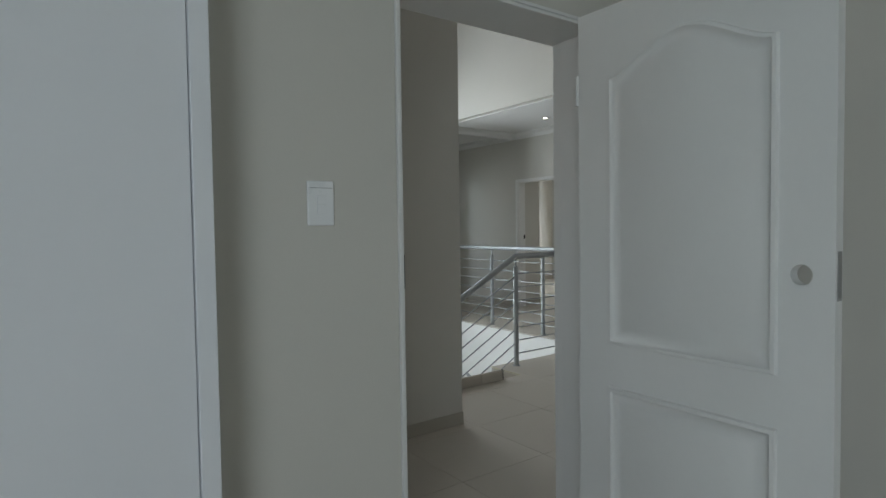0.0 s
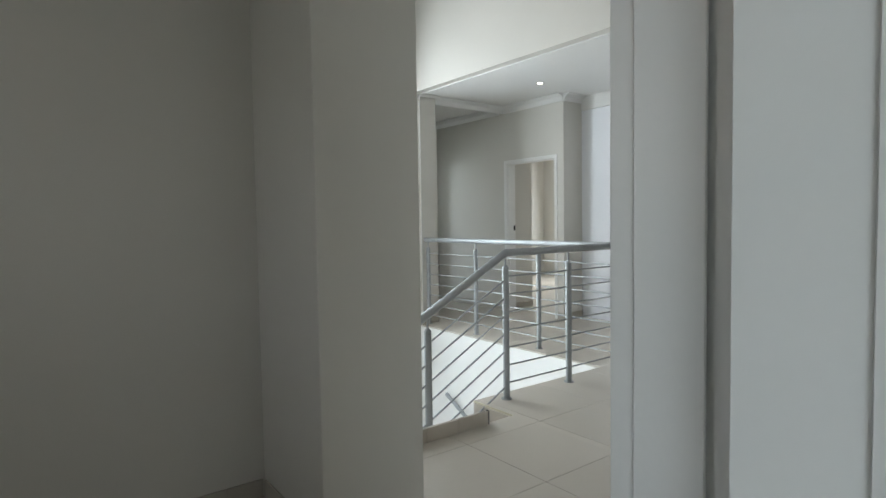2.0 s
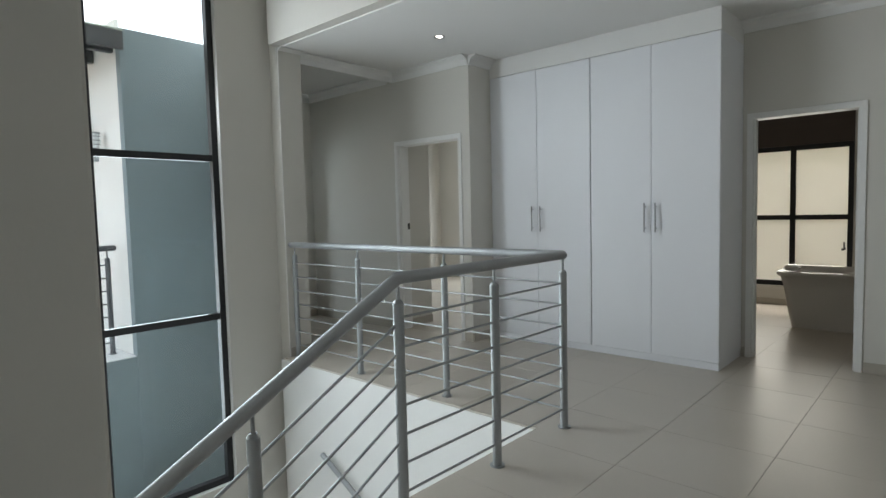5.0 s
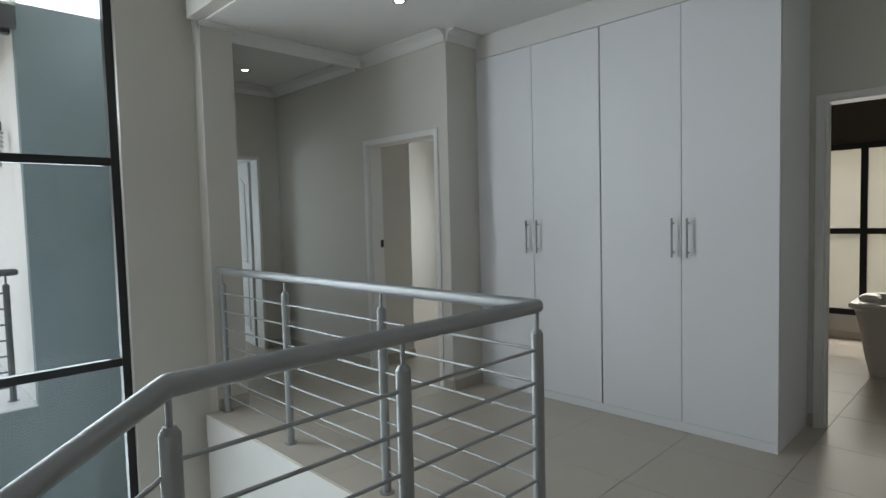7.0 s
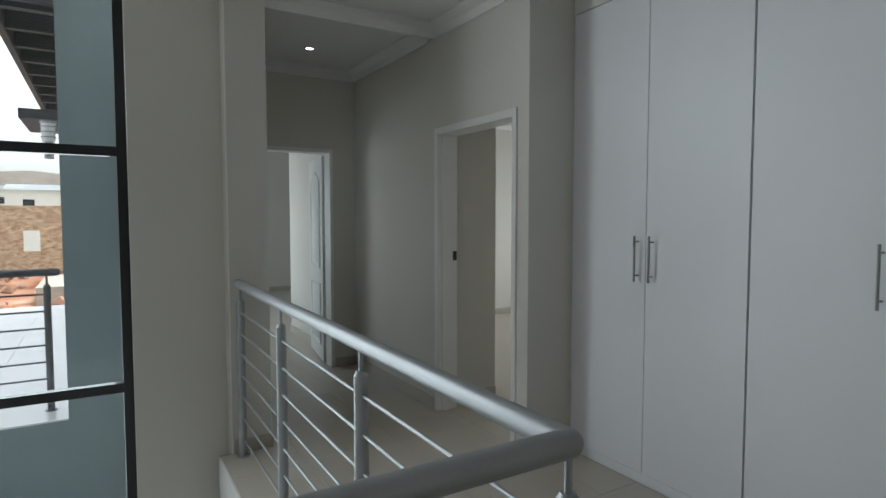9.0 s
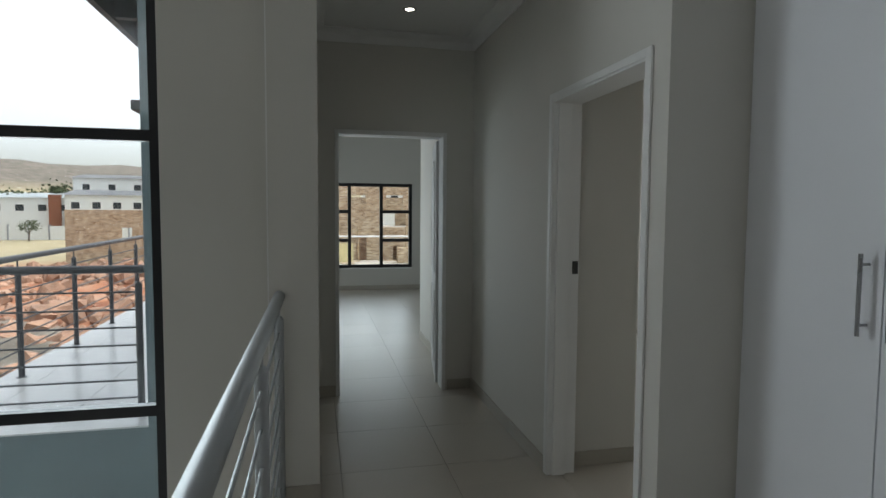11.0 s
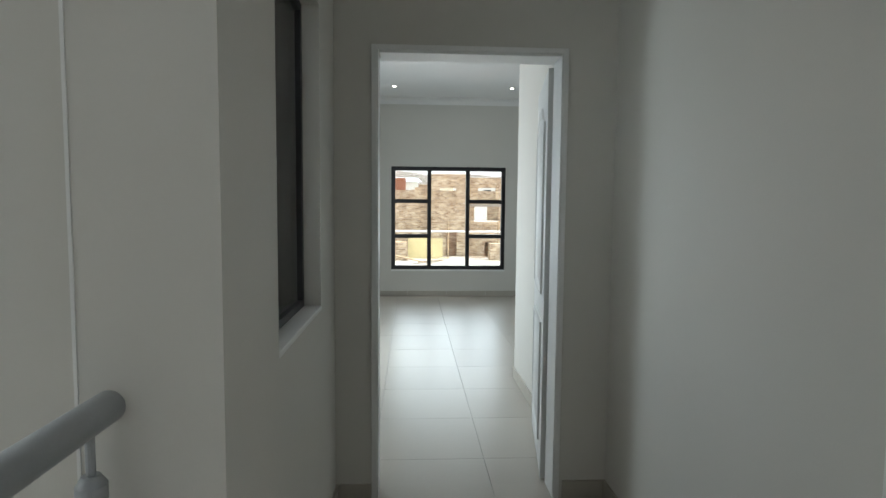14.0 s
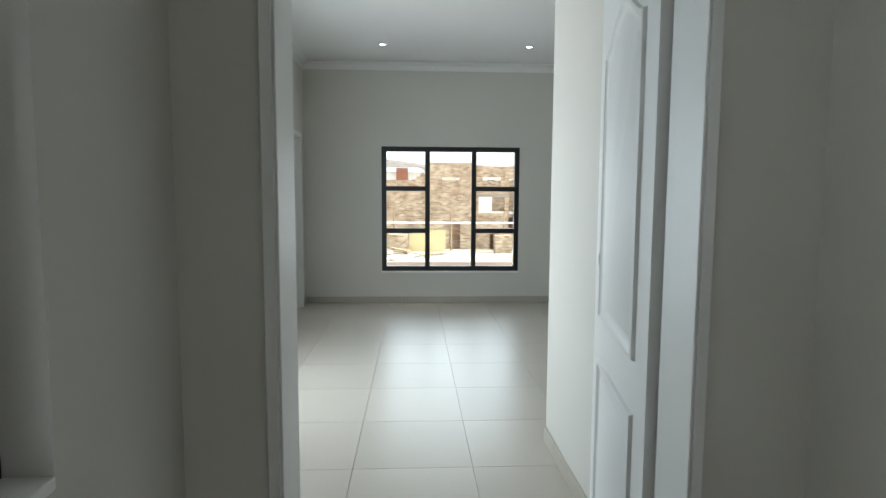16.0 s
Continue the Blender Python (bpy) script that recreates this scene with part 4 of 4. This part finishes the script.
# ---- far houses ----
M_ROOF = mat("grey_roof", (0.30, 0.31, 0.33), 0.6, var=0.05)
M_PALEROOF = mat("pale_roof", (0.55, 0.60, 0.63), 0.5, var=0.04)
M_REDBRICK = mat("red_brick_panel", (0.30, 0.12, 0.07), 0.9, var=0.1)
M_DARKPANE = mat("dark_pane", (0.03, 0.035, 0.04), 0.15, var=0.05, bump=0)


def house(x, y, z, w, d, h, roof, label, turn=0.0, red=False, windows=4):
    e = empty("house", label, "house", "far houses", (x, y, z))
    e.rotation_euler = (0, 0, radians(turn))
    box_part("wall", (-w / 2, w / 2, 0, d, -3, h), M_EXTWHITE, e)
    bm = bmesh.new()
    o = 0.5
    v = [bm.verts.new(p) for p in ((-w / 2 - o, -o, h), (w / 2 + o, -o, h), (w / 2 + o, d + o, h + 1.0), (-w / 2 - o, d + o, h + 1.0))]
    f = bm.faces.new(v)
    bmesh.ops.solidify(bm, geom=[f], thickness=-0.3)
    part("roof", bm, roof, e)
    for i in range(windows):
        a = -w / 2 + (i + 0.5) * w / windows
        wi = box_part("window", (a - 0.65, a + 0.65, -0.06, 0.0, h - 2.2, h - 1.0), M_EXTWHITE, e)
        box_part("pane", (a - 0.55, a + 0.55, -0.08, -0.06, h - 2.1, h - 1.1), M_DARKPANE, wi)
    if red:
        box_part("chimney_wall", (w * 0.2, w * 0.34, -0.5, 0.5, -3, h + 0.5), M_REDBRICK, e, "red brick feature wall")
    return e


house(-44, 103, -2.0, 12, 8, 5.2, M_PALEROOF, "white house with a pale sloped roof", 12, True)
house(-30, 98, -2.0, 14, 8, 5.6, M_ROOF, "white modern house with a grey roof", 8, False, 5)
house(-33, 112, -1.5, 16, 8, 8.4, M_ROOF, "white two-storey house with a grey roof", 6, True, 4)
house(-16, 106, -2.0, 13, 8, 7.6, M_ROOF, "white modern house with a flat dark roof", 0, False, 5)
house(-49, 74, -2.6, 14, 9, 3.4, M_PALEROOF, "low white house with a pale blue roof", 18, False, 6)
house(14, 90, -2.0, 14, 8, 7.0, M_ROOF, "white house with a grey roof behind the building site", -5, False, 4)
house(-4, 80, -2.0, 11, 8, 6.6, M_PALEROOF, "white house with a pale roof behind the building site", 4, True, 3)
gw = empty("garden_wall", "long white garden wall along the road", "wall")
for i in range(9):
    box_part("panel", (-50 + i * 2.6, -47.6 + i * 2.6, 92, 92.2, ZB, -1.0), M_EXTWHITE, gw)
    box_part("pillar", (-47.6 + i * 2.6, -47.4 + i * 2.6, 91.9, 92.3, ZB, -0.8), M_ROOF, gw)

# ---- trees ----
M_LEAF = mat("leaves", (0.085, 0.11, 0.045), 0.8, var=0.3, scale=1.2, fine=9, coords="World")
M_BARK = mat("bark", (0.12, 0.09, 0.06), 0.9, var=0.2)


def tree(x, y, h, seed):
    r = random.Random(seed)
    z = ground_z(x, y)
    e = empty("tree", "dusty green tree on the dry grass", "tree", "far trees", (x, y, z))
    bm = bmesh.new()
    bm_tube(bm, (0, 0, -0.3), (0.1, 0, h * 0.5), h * 0.035, h * 0.02, 8)
    limbs = []
    for k in range(6):
        a = r.uniform(0, 6.28)
        tip = (math.cos(a) * h * 0.28, math.sin(a) * h * 0.28, h * r.uniform(0.6, 0.85))
        bm_tube(bm, (0.05, 0, h * r.uniform(0.3, 0.48)), tip, h * 0.014, h * 0.005, 6)
        limbs.append(tip)
    part("trunk", bm, M_BARK, e)
    bm = bmesh.new()
    limbs.append((0, 0, h * 0.85))
    for tip in limbs:
        for k in range(60):
            c = Vector(tip) + Vector((r.gauss(0, 1), r.gauss(0, 1), r.gauss(0, 0.7))) * h * 0.11
            s = h * r.uniform(0.015, 0.035)
            m = Matrix.Translation(c) @ Euler((r.random() * 6, r.random() * 6, r.random() * 6)).to_matrix().to_4x4()
            v = [bm.verts.new(m @ Vector(p)) for p in ((-s, -s, 0), (s, -s * 0.6, s * 0.3), (s * 0.8, s, 0), (-s * 0.7, s * 0.9, -s * 0.4))]
            bm.faces.new(v)
    part("crown", bm, M_LEAF, e)


for k, (x, y, h) in enumerate(((-46, 118, 8), (-52, 120, 6), (-72, 118, 7), (-68, 122, 8), (-80, 128, 6), (-64, 108, 6), (-90, 130, 7), (-22, 120, 6), (-38, 88, 3), (-58, 82, 3), (-100, 140, 7), (-57, 104, 6.5), (-53.5, 106, 7.5), (-51, 108, 6), (-49, 109, 8), (-45, 114, 9))):
    tree(x, y, h, k)

# ---- floor tiles ----
rooms = [(-1.55, 2.38, -1.64, 0.12), (-0.12, 1.772, 0.12, 1.86), (-0.12, 1.43, 1.86, 2.86), (0.155, 1.43, 2.86, 4.5), (0.345, 1.18, 4.5, 4.64), (-0.75, 1.342, 4.64, 10.6), (1.342, 5.0, 6.438, 10.6),
         (-5.2, -2.75, -2.42, -0.33), (-2.75, -1.55, -2.42, -0.28), (-1.55, 0.0, -5.0, -1.64), (-2.6, -1.55, -5.0, -2.42), (2.38, 2.52, -1.18, -0.43), (2.52, 5.4, -3.2, 1.86), (1.43, 1.58, 2.0, 2.895), (1.58, 5.7, 2.01, 2.96), (2.0, 5.7, 2.96, 6.15),
         (1.58, 2.0, 3.1, 6.15), (-6.6, -2.75, -7.0, -2.64), (-4.222, -3.345, -2.64, -2.42), (0.0, 1.43, -1.64, -1.64)]
floor_ob = bpy.data.objects["floor"]
rest = bmesh.new()
count = 0
G = 0.0013
for x0, x1, y0, y1 in rooms:
    near = x0 > -6 and x1 < 2.5 and y0 > -3.3 or (x0, y0) == (-0.75, 4.64)
    i0, i1 = math.floor((x0 - 0.304) / 0.6), math.ceil((x1 - 0.304) / 0.6)
    j0, j1 = math.floor((y0 - 0.134) / 0.6), math.ceil((y1 - 0.134) / 0.6)
    for i in range(i0, i1):
        for j in range(j0, j1):
            a, b = 0.304 + 0.6 * i, 0.134 + 0.6 * j
            d = (max(a + G, x0), min(a + 0.6 - G, x1), max(b + G, y0), min(b + 0.6 - G, y1))
            if d[1] - d[0] < 0.01 or d[3] - d[2] < 0.01:
                continue
            if near and count < 295:
                count += 1
                box_part("tile", (*d, -0.012, 0.0), M_TILE, floor_ob)
            else:
                bm_box(rest, *d, -0.012, 0.0)
tagged(part("tiles", rest, M_TILE, floor_ob), kind="stuff")
